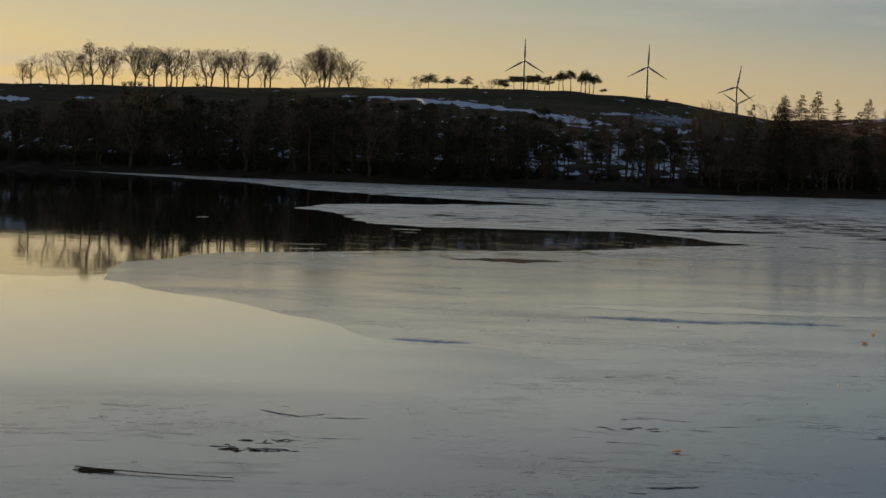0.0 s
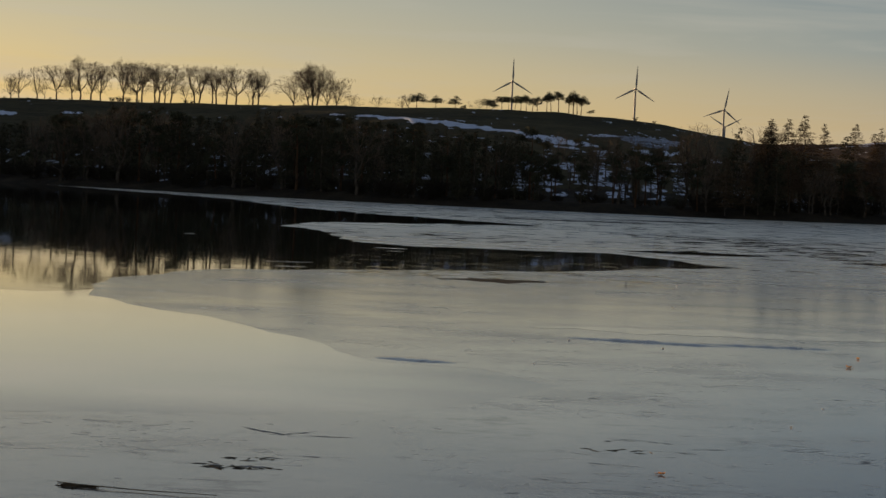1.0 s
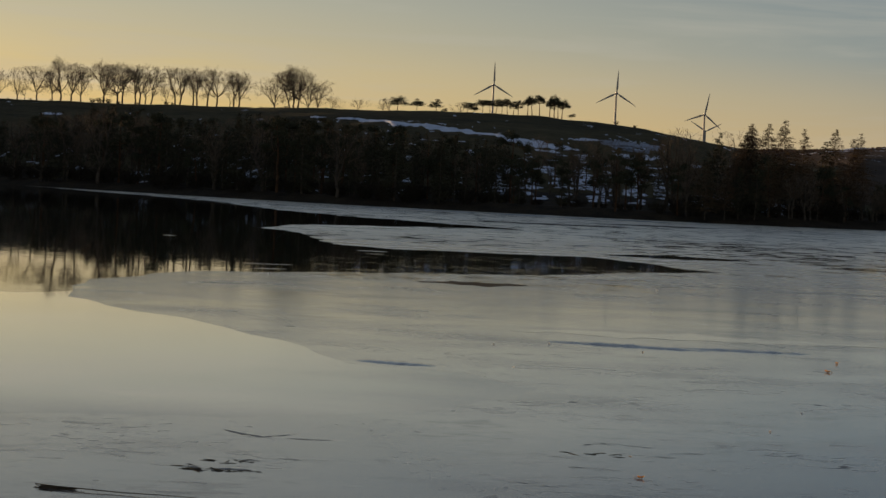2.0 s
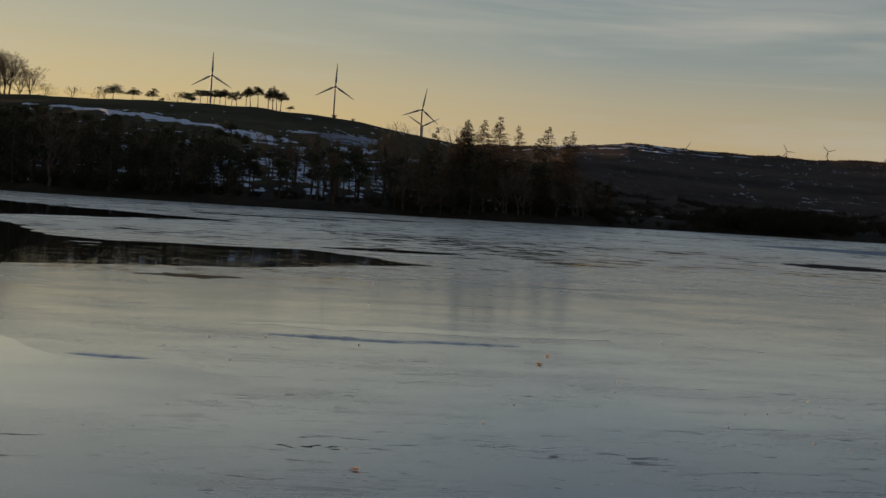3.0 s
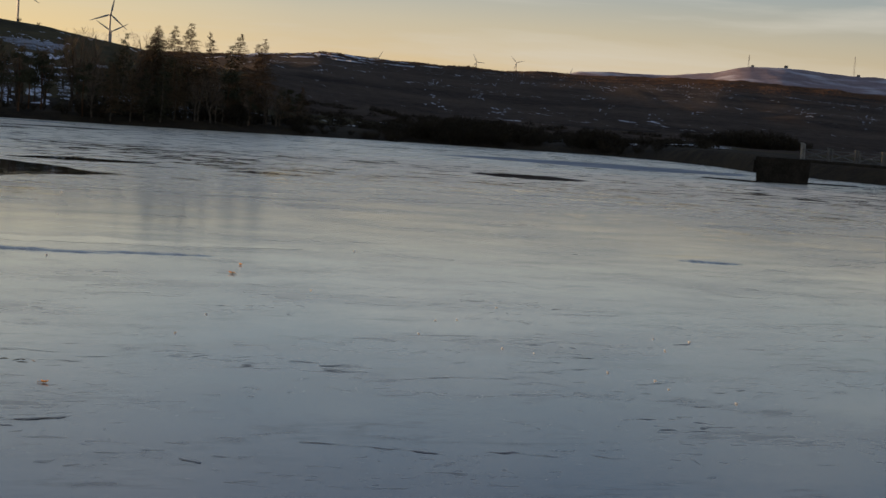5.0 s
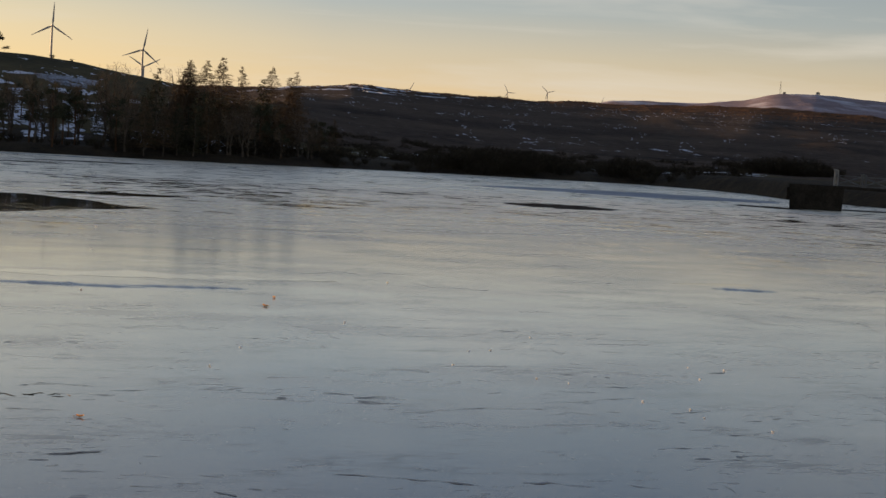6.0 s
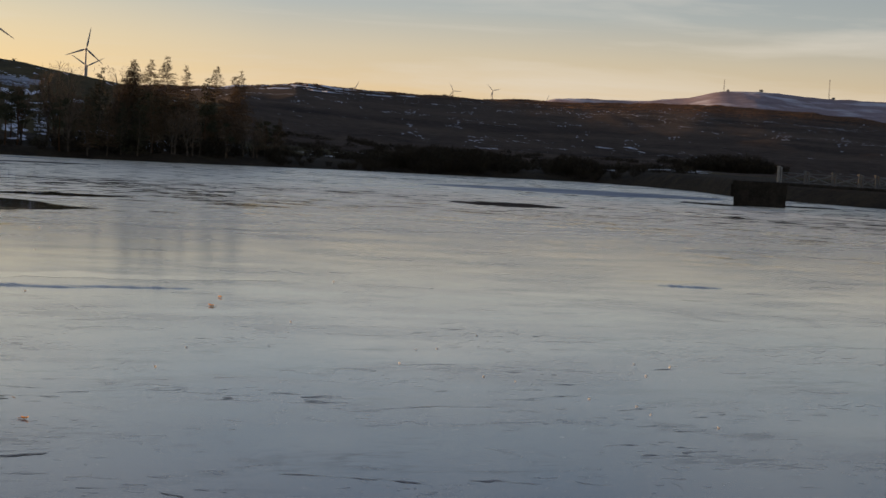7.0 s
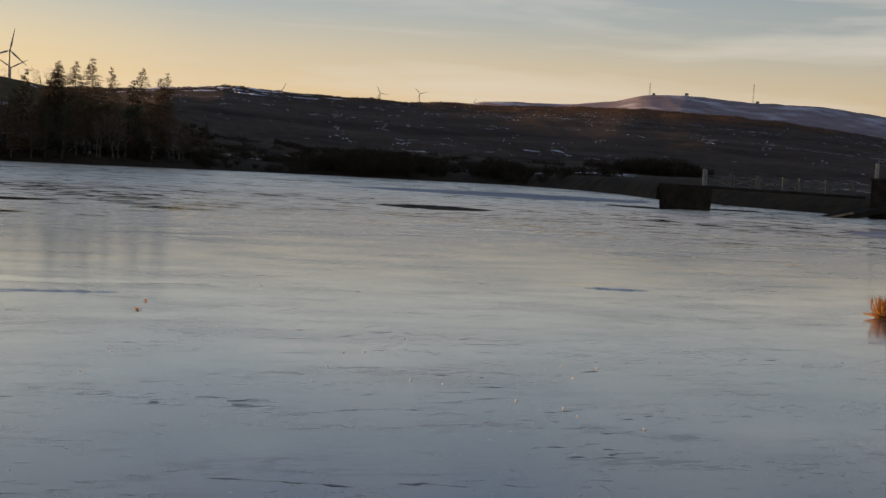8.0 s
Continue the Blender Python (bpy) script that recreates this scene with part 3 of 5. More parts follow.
# ice bands whose dark reflections are put into their colour
for k, band in enumerate(([(59.6, 167.0), (64.0, 171.0), (70.0, 174.0), (77.0, 176.0), (85.0, 175.0), (91.0, 170.0), (93.0, 163.0), (88.3, 155.5), (82.0, 154.5), (76.0, 151.0), (70.0, 154.0), (66.0, 160.0)], [(70.0, 96.5), (80.1, 103.8), (65.1, 84.2), (65.6, 88.8)])):
    lying("ice_patch", upright(ragged(band, 2.5, 0.35, 17.0 + k)), ICE_Z + 0.004, M_MIRROR_ICE, "blue-grey ice patch with its dim reflection painted in", "ice")
for k, (a, b, w) in enumerate((((-12.0, 228.0), (40.0, 214.0), 5.0),)):
    lying("ice_patch", upright(lens(a, b, w, 31 + k)), ICE_Z + 0.005, M_MIRROR_ICE, "blue-grey ice patch with its dim reflection painted in", "ice")


# dark refrozen cracks
CRACKS = (((4.81, 17.0), (5.25, 16.87), (5.72, 16.67), (6.07, 16.47), (6.34, 16.25), 0.12), ((6.62, 16.48), (6.95, 16.54), (7.23, 16.31), (7.44, 16.14), 0.14), ((7.77, 16.4), (7.9, 16.2), (8.21, 16.11), 0.10), ((8.1, 16.42), (8.24, 16.3), 0.08),
          ((8.84, 16.31), (8.86, 16.11), (8.76, 15.74), 0.10), ((3.45, 16.18), (3.6, 16.03), (3.67, 15.98), 0.10), ((3.8, 16.3), (4.07, 16.2), (4.34, 15.87), 0.07), ((7.32, 21.19), (8.15, 21.46), (8.52, 21.4), (9.07, 21.37), (9.47, 20.81), 0.11),
          ((10.73, 23.55), (11.64, 23.45), 0.08), ((9.49, 21.98), (10.31, 22.32), (10.75, 22.43), 0.07), ((2.04, 17.98), (2.39, 18.15), (2.79, 18.33), 0.12), ((6.5, 19.7), (6.8, 19.72), 0.06))
CRACKS += (((8.76, 19.27), (8.99, 18.7), 0.07), ((9.25, 19.91), (9.61, 19.67), 0.05), ((10.75, 18.79), (10.61, 18.26), 0.05), ((9.63, 16.91), (10.2, 16.65), 0.05), ((7.58, 18.45), (7.86, 18.0), 0.05), ((8.39, 24.85), (8.88, 24.96), 0.08),
           ((13.3, 25.27), (13.71, 25.38), 0.14), ((9.91, 25.54), (10.64, 24.82), 0.06), ((6.64, 21.16), (6.91, 20.91), 0.08), ((11.17, 18.82), (11.49, 18.81), 0.05), ((15.5, 29.5), (17.5, 29.0), 0.10), ((9.6, 31.2), (11.4, 30.9), 0.12))
CRACKS += (((18.2, 33.6), (20.0, 33.2), 0.12), ((2.6, 22.4), (3.5, 22.2), 0.09), ((-2.5, 19.9), (-1.6, 19.8), 0.12), ((-2.2, 20.6), (-1.4, 20.5), 0.10), ((-1.5, 22.4), (-0.8, 22.4), 0.12), ((20.5, 38.5), (22.5, 38.0), 0.15))

CRACKS += (((1.84, 18.02), (2.39, 18.2), (2.89, 18.39), 0.13), ((2.28, 22.98), (2.79, 23.25), (3.41, 22.93), 0.10), ((2.4, 23.3), (3.1, 23.2), 0.14), ((1.04, 19.99), (1.45, 19.84), (1.8, 19.57), 0.10), ((6.19, 28.82), (7.21, 28.85), 0.16),
           ((-2.38, 22.93), (-1.76, 22.45), (-1.28, 22.87), 0.11), ((-1.42, 20.73), (-0.62, 20.72), 0.08), ((-0.68, 19.07), (-0.32, 19.1), 0.09), ((-5.03, 21.4), (-4.54, 21.7), 0.10))


def strokes(points, width, seed, vs, fs, z):
    """Adds broken dark strokes of uneven width along a wandering line."""
    pts = [Vector(p) for p in points]
    run = [0.0]
    for p, q in zip(pts, pts[1:]):
        run.append(run[-1] + (q - p).length)
    n = max(10, int(run[-1] * 34))
    before = None
    for i in range(n + 1):
        u = run[-1] * i / n
        p = Vector((float(np.interp(u, run, [c.x for c in pts])), float(np.interp(u, run, [c.y for c in pts]))))
        p.y += width * (0.9 * noise.noise(Vector((u * 1.7, seed, 3))) + 0.5 * noise.noise(Vector((u * 6, seed, 5))))
        half = width * max(0.07, 0.12 + 0.85 * noise.noise(Vector((u * 2.6, seed, 0))) + 0.6 * noise.noise(Vector((u * 9, seed, 1)))) * min(1, 5 * i / n, 5 * (n - i) / n)
        drop = width * 0.7 * noise.noise(Vector((u * 4, seed, 8)))
        now = None
        if half > 0.0025:
            k = len(vs)
            vs += [(p.x, p.y + half * 0.6, z), (p.x + drop * 0.5, p.y - half * 1.2, z)]
            now = k
            if before is not None:
                fs.append((before + 1, now + 1, now, before))
        before = now


for k, row in enumerate(CRACKS):
    vs, fs = [], []
    strokes(row[:-1], row[-1] * (0.7 if len(row) > 3 else 0.5), 3.1 * k, vs, fs, ICE_Z + 0.004)
    tagged(new("ice_crack", mesh_of("ice_crack", vs, fs, [M_CRACK])), "dark broken refrozen crack in the lake ice", "ice", kind="structure")
random.seed(77)
vs, fs = [], []
while len(fs) < 3200:
    az, r = random.uniform(-14, 40), 15.5 + 34 * random.random() ** 1.3
    p = bearing(az, r)
    if noise.noise(Vector((p.x * 0.22, p.y * 0.16, 5))) + 0.7 * noise.noise(Vector((p.x * 0.7, p.y * 0.5, 1))) < random.uniform(0.1, 0.6) or (p.x < 2.6 and p.y > 22.5):
        continue
    ln, a = random.uniform(0.12, 0.6) * (0.6 + r / 40), random.gauss(-0.05, 0.28)
    d = Vector((math.cos(a), math.sin(a))) * ln * 0.5
    c = Vector((p.x, p.y))
    strokes((c - d, c, c + d), random.uniform(0.009, 0.024) * r / 20, random.uniform(0, 99), vs, fs, ICE_Z + 0.0035)
tagged(new("ice_flaws", mesh_of("ice_flaws", vs, fs, [M_CRACK])), "short dark hairline flaws scattered over the ice", "ice", kind="stuff")

random.seed(78)
vs, fs = [], []
made = 0
while made < 560:
    az, r = random.uniform(-3, 38), 60 + 70 * random.random() ** 1.5
    p = bearing(az, r)
    if noise.noise(Vector((p.x * 0.05, p.y * 0.022, 2))) + 0.6 * noise.noise(Vector((p.x * 0.16, p.y * 0.06, 6))) < random.uniform(-0.2, 0.5) or (p.x < 14 and p.y > 84) or abs(p.y - 110) < 9 and 40 < p.x < 53:
        continue
    made += 1
    ln = random.uniform(0.5, 2.6) * r / 100
    d = bearing(az + 90 + random.gauss(3, 7), ln * 0.5)
    ring = lens((p - d).to_2d(), (p + d).to_2d(), random.uniform(0.4, 1.2) * (r / 100) ** 2, 7.7 * made, 0.5, 0.6)
    k = len(vs)
    vs += [(q.x, q.y, ICE_Z + 0.003) for q in upright(ring)]
    fs.append(tuple(range(k, k + len(ring))))
tagged(new("clear_ice_streaks", mesh_of("clear_ice_streaks", vs, fs, [M_WET])), "short dark streaks of clear ice across the frosted lake", "ice", kind="stuff")
lying("ice_patch", upright(lens((0.2, 59.7), (4.1, 60.2), 1.9, 12.3, 0.25, 0.5)), ICE_Z + 0.004, M_DULL, "dull dark rough ice showing through the frost", "ice")

lead = icy("refrozen_lead", 0.10, 0.12, (0.36, 0.35, 0.32), (0.36, 0.35, 0.32), 0.2, 1.0)
for a, b, w in (((2.4, 41.1), (8.3, 41.7), 1.5), ((4.6, 40.9), (10.3, 41.4), 1.1), ((8.0, 41.2), (11.6, 41.3), 0.5)):
    lying("ice_patch", upright(lens(a, b, w, 63.0 + a[0], 0.3)), ICE_Z + 0.0025 + a[0] * 0.0002, lead, "smooth pale refrozen lead mirroring the low sky", "ice")
glaze = upright(ragged([(-9.3, 47.5), (-8.0, 45.2), (-4.9, 41.2), (-1.6, 35.2), (-0.4, 32.6), (1.6, 31.5), (2.6, 29.1), (1.2, 25.7), (-2.1, 24.1), (-5.6, 23.3), (-15, 22.7), (-40, 40), (-26, 42.5), (-20, 45), (-15, 43.5), (-12, 46.2), (-10.5, 45.6)], 1.0, 0.6, 4.0))
lying("thin_ice", glaze, 0.001, M_GLAZE, "thin smooth new ice mirroring the sky", "ice")
for k, (a, b, w) in enumerate((((-6.2, 66.6), (-4.4, 67.2), 0.4), ((-2.0, 80.8), (-1.2, 81.0), 0.4), ((-5.6, 63.4), (-4.4, 63.8), 0.5), ((-12.8, 92.0), (-12.2, 92.2), 0.6))):
    lying("ice_floe", upright(lens(a, b, w, 131 + 3 * k)), 0.006, M_ICE, "thin pale ice floe lying in open water", "ice")


def ridge(a, b, width, tall, seed):
    """A low uneven swell of ice between a and b."""
    a, b = Vector(a), Vector(b)
    side = Vector((-(b - a).y, (b - a).x)).normalized()
    n, across = 36, 7
    vs, fs = [], []
    for i in range(n + 1):
        t = i / n
        env = math.sin(math.pi * t) ** 0.6
        for k in range(across):
            f = k / (across - 1) * 2 - 1
            p = a.lerp(b, t) + side * (f * width * (0.3 + 0.7 * env) * (0.5 + 0.2 * noise.noise(Vector((i * 0.4, seed, k * 0.3)))))
            vs.append((p.x, p.y, ICE_Z - 0.004 + tall * env * (1 - f * f) * (0.8 + 0.6 * noise.noise(Vector((i * 0.3, seed, 2))))))
    for i in range(n):
        for k in range(across - 1):
            c = i * across + k
            fs.append((c, c + across, c + across + 1, c + 1))
    return tagged(new("ice_ridge", mesh_of("ice_ridge", vs, fs, [M_ICE], None, True)), "low swollen ridge of grey lake ice", "ice", kind="structure")


for k, (a, b, w, tl) in enumerate((((3.0, 38.7), (6.6, 38.0), 0.8, 0.05), ((5.8, 38.5), (8.9, 38.4), 0.7, 0.04), ((22.6, 43.0), (24.4, 42.5), 0.9, 0.05), ((-1.0, 32.7), (0.6, 32.2), 0.7, 0.04))):
    ridge(a, b, w, tl, 3.0 * k)

# ---- trees ----


def broad_tree(seed, h, wide, lean, clear, fine=1.0):
    """A bare broad-leaved tree: a short bole that parts into rising limbs, whose branches fan out to an uneven, twiggy crown."""
    random.seed(seed)
    wood, twig = Wood(), Wood()
    fork = h * clear
    mid_z = fork + (h - fork) * 0.42

    def outside(p):
        """How far out a point lies in the lobed crown; 1 is its rim."""
        q = Vector(((p.x - lean * p.z / h) / (wide * 0.5), p.y / (wide * 0.5), (p.z - mid_z) / ((h - mid_z) if p.z > mid_z else (mid_z - fork * 0.75))))
        n = q.length
        return n / (1.0 + 0.30 * noise.noise(q * (1.7 / max(n, 0.1)) + Vector((seed * 1.3, 0, 0)))) if n > 0 else 0.0

    def spray(p, d, count):
        for _ in range(count):
            if outside(p) < 0.55 and random.random() < 0.6:
                continue
            b = (d * 0.9 + rand_dir() * 0.75 + Vector((0, 0, 0.12))).normalized()
            twig.blade(p, b * random.uniform(0.3, 0.85) * (0.55 + h / 22), random.uniform(0.010, 0.017))

    def grow(p, d, length, rad, level):
        steps = max(3, int(length / 0.45))
        pts, ways = [p.copy()], [d.copy()]
        for i in range(steps):
            d = (d + rand_dir() * 0.20 + Vector((0, 0, 0.07 if level == 0 else 0.03))).normalized()
            p = p + d * (length / steps)
            if level > 0 and outside(p) > 1.0 and i > 1:
                break
            pts.append(p.copy())
            ways.append(d.copy())
        n = len(pts) - 1
        if n < 1:
            return
        (wood if rad > 0.05 else twig).tube(pts, [max(rad * (1 - 0.72 * i / n), 0.009) for i in range(n + 1)], 5 if rad > 0.08 else 3)
        kids = int({0: 3 + length * 0.85, 1: 1.5 + length * 1.1, 2: 0.3 + length * 0.55}.get(level, 0) * fine)
        for k in range(kids):
            f = random.uniform(0.22 if level == 0 else 0.12, 1.0)
            at = min(n, int(f * n + 0.5))
            side = ways[at].cross(rand_dir())
            side = side.normalized() if side.length > 1e-4 else Vector((1, 0, 0))
            out = Vector((pts[at].x - lean * 0.5, pts[at].y, 0)) * (0.35 / max(wide * 0.5, 0.1))
            e = (ways[at] * 0.75 + side * random.uniform(0.5, 0.95) + out + Vector((0, 0, 0.10))).normalized()
            grow(pts[at], e, length * random.uniform(0.42, 0.72) * (1.12 - 0.45 * f), rad * (1 - 0.72 * f) * 0.62, level + 1)
        if level >= 1:
            for i in range(1, n + 1):
                spray(pts[i], ways[i], 2 if level > 1 else 1)
            spray(pts[n], ways[n], 3)

    bole = [Vector((lean * 0.2 * (i / 4) ** 1.5 + random.uniform(-0.05, 0.05) * i, random.uniform(-0.05, 0.05) * i, -0.4 + (fork + 0.4) * i / 4)) for i in range(5)]
    thick = 0.019 * h + 0.02
    wood.tube(bole, [thick * (1.15 - 0.08 * i) for i in range(5)], 7)
    stems = 3 + int(wide > 5.5) + int(wide > 8)
    turn_by = random.uniform(0, 6.283)
    for k in range(stems):
        a = turn_by + 6.283 * k / stems + random.uniform(-0.4, 0.4)
        open_by = random.uniform(0.25, 0.75) * min(1.5, wide / (h - fork))
        d = Vector((math.cos(a) * open_by + lean / h * 0.8, math.sin(a) * open_by, 1)).normalized()
        grow(bole[-1] - Vector((0, 0, random.uniform(0, 0.25) * fork * 0.4)), d, (h - fork) * random.uniform(0.74, 0.92), thick * 0.62, 0)
    for k in range(2 + int(h > 7)):
        a = random.uniform(0, 6.283)
        d = Vector((math.cos(a), math.sin(a), random.uniform(0.3, 0.7))).normalized()
        at = bole[3] + Vector((0, 0, random.uniform(-0.05, 0.3) * fork))
        grow(at, d, wide * random.uniform(0.34, 0.52), thick * 0.3, 1)
    return wood.geo(), twig.geo()


def spruce(seed, h, width, thick):
    """A dense evergreen: trunk and drooping boughs hung with needles."""
    random.seed(seed)
    wood, leaf = Wood(), Wood()
    pts = [Vector((random.uniform(-0.1, 0.1), random.uniform(-0.1, 0.1), h * i / 6 - 0.3)) for i in range(7)]
    wood.tube(pts, [max(h * 0.016 * (1 - i / 6.3), 0.02) for i in range(7)], 5)
    z = h * random.uniform(0.04, 0.12)
    while z < h * 0.985:
        t = z / h
        reach = width * (1 - t) ** 0.75 * random.uniform(0.75, 1.1) + 0.12
        n = 5 if t < 0.85 else 4
        for k in range(n):
            a = random.uniform(0, 6.283)
            out = Vector((math.cos(a), math.sin(a), 0))
            ln = reach * random.uniform(0.65, 1.15)
            base = Vector((0, 0, z))
            midp = base + out * ln * 0.55 + Vector((0, 0, ln * (0.10 - 0.15 * (1 - t))))
            tip = base + out * ln + Vector((0, 0, ln * (0.12 - 0.35 * (1 - t))))
            leaf.tube([base, midp, tip], [0.035, 0.025, 0.012], 3)
            for _ in range(int(thick * (3 + 4 * ln))):
                s = random.uniform(0.15, 1.0)
                p = base.lerp(midp, s / 0.55) if s < 0.55 else midp.lerp(tip, (s - 0.55) / 0.45)
                d = (out * 0.5 + rand_dir() * 0.8 + Vector((0, 0, -0.45))).normalized() * random.uniform(0.3, 0.6)
                leaf.blade(p, d, random.uniform(0.05, 0.10))
        z += random.uniform(0.28, 0.5)
    return wood.geo(), leaf.geo()


def larch(seed, h, width):
    """A leafless larch: straight trunk, level boughs with upturned tips and short twigs."""
    random.seed(seed)
    wood, twig = Wood(), Wood()
    pts = [Vector((random.uniform(-0.12, 0.12), random.uniform(-0.12, 0.12), h * i / 7 - 0.3)) for i in range(8)]
    wood.tube(pts, [max(h * 0.013 * (1 - i / 7.2), 0.02) for i in range(8)], 5)
    z = h * random.uniform(0.14, 0.24)
    while z < h * 0.985:
        t = z / h
        reach = width * 1.6 * (1 - t) ** 0.9 * min(1, 0.5 + t) + 0.06
        for k in range(6 if t < 0.88 else 4):
            if random.random() < 0.12:
                continue
            a = random.uniform(0, 6.283)
            out = Vector((math.cos(a), math.sin(a), 0))
            ln = reach * random.uniform(0.55, 1.2)
            base = Vector((0, 0, z))
            midp = base + out * ln * 0.6 + Vector((0, 0, ln * 0.02))
            tip = base + out * ln + Vector((0, 0, -ln * 0.06))
            twig.tube([base, midp, tip], [0.045, 0.032, 0.014], 3)
            for _ in range(int(6 + 10 * ln)):
                s = random.uniform(0.2, 1.0)
                p = base.lerp(midp, s / 0.6) if s < 0.6 else midp.lerp(tip, (s - 0.6) / 0.4)
                d = (out * 0.5 + rand_dir() * 0.7 + Vector((0, 0, -0.2))).normalized() * random.uniform(0.18, 0.45)
                twig.blade(p, d, 0.024)
        z += random.uniform(0.18, 0.32)
    return wood.geo(), twig.geo()


def pine(seed, h, width, flat):
    """A Scots pine: bare trunk, a few limbs and uneven clumps of needles."""
    random.seed(seed)
    wood, leaf = Wood(), Wood()
    bend = random.uniform(-0.08, 0.12)
    pts = [Vector((bend * h * (i / 6) ** 2 + random.uniform(-0.08, 0.08), random.uniform(-0.08, 0.08), h * 0.93 * i / 6 - 0.3)) for i in range(7)]
    wood.tube(pts, [max(h * 0.02 * (1 - i / 7.5), 0.03) for i in range(7)], 5)
    for k in range(random.randint(9, 13)):
        t = random.uniform(0.45, 1.0) ** (0.8 if flat else 1.0)
        i = min(int(t * 6), 5)
        base = pts[i].lerp(pts[i + 1], t * 6 - i)
        a = random.uniform(0, 6.283)
        out = Vector((math.cos(a), math.sin(a), random.uniform(0.0, 0.35)))
        ln = width * random.uniform(0.35, 1.0) * (1.15 - 0.5 * t if not flat else 1.0)
        tip = base + out * ln
        wood.tube([base, base.lerp(tip, 0.5) + Vector((0, 0, 0.1)), tip], [0.07, 0.05, 0.025], 4)
        for c in range(random.randint(2, 4)):
            cc = base.lerp(tip, random.uniform(0.5, 1.08)) + rand_dir() * 0.3
            sx = random.uniform(0.6, 1.0) * width * 0.48
            for _ in range(70):
                q = rand_dir() * random.random() ** 0.5
                p = cc + Vector((q.x * sx, q.y * sx, q.z * sx * 0.5 + 0.1))
                leaf.blade(p, (rand_dir() + Vector((0, 0, 0.4))).normalized() * random.uniform(0.22, 0.42), 0.06)
    return wood.geo(), leaf.geo()


def scrub(seed, h, width):
    """A bare thicket: many stems from one root with fine twigs."""
    random.seed(seed)
    wood, twig = Wood(), Wood()
    for k in range(33):
        a = random.uniform(0, 6.283)
        out = Vector((math.cos(a), math.sin(a), 0))
        foot = out * random.uniform(0, width * 0.35) + Vector((0, 0, -0.2))
        top = foot + out * random.uniform(0.1, 0.6) * width + Vector((0, 0, h * random.uniform(0.6, 1.0)))
        midp = foot.lerp(top, 0.5) + rand_dir() * 0.25
        wood.tube([foot, midp, top], [0.05, 0.035, 0.012], 3)
        for _ in range(15):
            s = random.uniform(0.25, 1.0)
            p = foot.lerp(midp, s * 2) if s < 0.5 else midp.lerp(top, s * 2 - 1)
            twig.blade(p, (rand_dir() + out * 0.4 + Vector((0, 0, 0.7))).normalized() * random.uniform(0.4, 0.95), 0.055)
    return wood.geo(), twig.geo()


def tree_thing(name, geos, mats, label, category, group):
    ob = thing(name, Matrix(), label, category, group)
    ob["top"] = max(v.z for v in geos[0][0] + geos[1][0])
    part("trunk", geos[0], mats[0], ob)
    part("crown", geos[1], mats[1], ob)
    return ob


def plant(stock, spots):
    """Sets a stock of trees at (az, r, height, which), the first of each as built and the others as copies."""
    used = set()
    for az, r, size, which in spots:
        ob, own = stock[which % len(stock)]
        k = size / ob["top"]
        m = Matrix.Translation(on_ground(az, r)) @ pose(0, 0, 0, 0, 0, random.uniform(0, 360)) @ Matrix.Diagonal((k, k, k, 1))
        if which % len(stock) in used:
            o = copy_thing(ob, Matrix())
            o.matrix_world = m
        else:
            used.add(which % len(stock))
            ob.matrix_world = m
    for i, (ob, own) in enumerate(stock):
        if i not in used:
            for o in (*ob.children_recursive, ob):
                bpy.data.objects.remove(o)


# the bare row along the crest: heading, height, crown width, lean, clear stem
ROW = ((-13.42, 6.4, 6.0, 0.2, 0.30), (-13.18, 7.5, 5.6, 0.9, 0.35), (-12.61, 8.5, 3.3, -0.4, 0.35), (-12.38, 4.6, 3.3, 0.2, 0.40), (-12.02, 9.4, 7.6, -0.3, 0.45), (-11.54, 7.9, 4.5, -0.3, 0.40),
       (-11.28, 11.2, 7.3, -0.2, 0.38), (-10.97, 11.1, 5.6, 1.4, 0.40), (-10.67, 8.9, 5.6, 0.9, 0.40), (-9.96, 11.7, 7.0, 0.2, 0.35))
ROW += ((-9.53, 11.4, 7.5, 0.1, 0.38), (-9.38, 10.8, 5.1, 0.8, 0.45), (-8.97, 10.6, 4.0, -0.1, 0.42), (-8.84, 10.7, 4.6, 0.9, 0.45), (-8.66, 8.3, 3.3, 0.4, 0.50), (-8.47, 9.9, 4.9, 0.9, 0.40),
        (-8.0, 5.9, 3.0, 0.1, 0.30), (-7.72, 10.4, 5.1, -0.6, 0.42), (-7.57, 10.7, 6.5, 1.4, 0.42), (-7.16, 9.6, 2.9, 0.2, 0.55))
ROW += ((-7.04, 10.1, 3.7, 0.2, 0.50), (-6.71, 10.5, 4.3, 0.1, 0.50), (-6.41, 10.9, 7.5, 0.7, 0.42), (-6.0, 4.5, 2.7, 0.1, 0.35), (-5.87, 10.4, 4.1, 0.2, 0.45), (-5.71, 10.6, 5.2, 1.2, 0.35),
        (-4.55, 8.5, 7.6, -1.3, 0.15), (-4.08, 10.4, 5.4, -2.6, 0.35), (-3.97, 11.4, 8.3, 0.3, 0.30), (-3.83, 11.2, 6.7, 1.1, 0.38))
ROW += ((-3.49, 7.1, 6.7, -1.0, 0.15), (-3.21, 8.0, 6.4, 1.3, 0.12), (-2.78, 3.7, 6.6, 2.6, 0.10), (-1.94, 3.2, 6.8, 0.6, 0.08), (-1.05, 3.5, 3.7, -1.0, 0.15), (-0.89, 3.7, 4.1, 0.0, 0.35), (1.38, 3.4, 5.1, -0.5, 0.30))
random.seed(3)
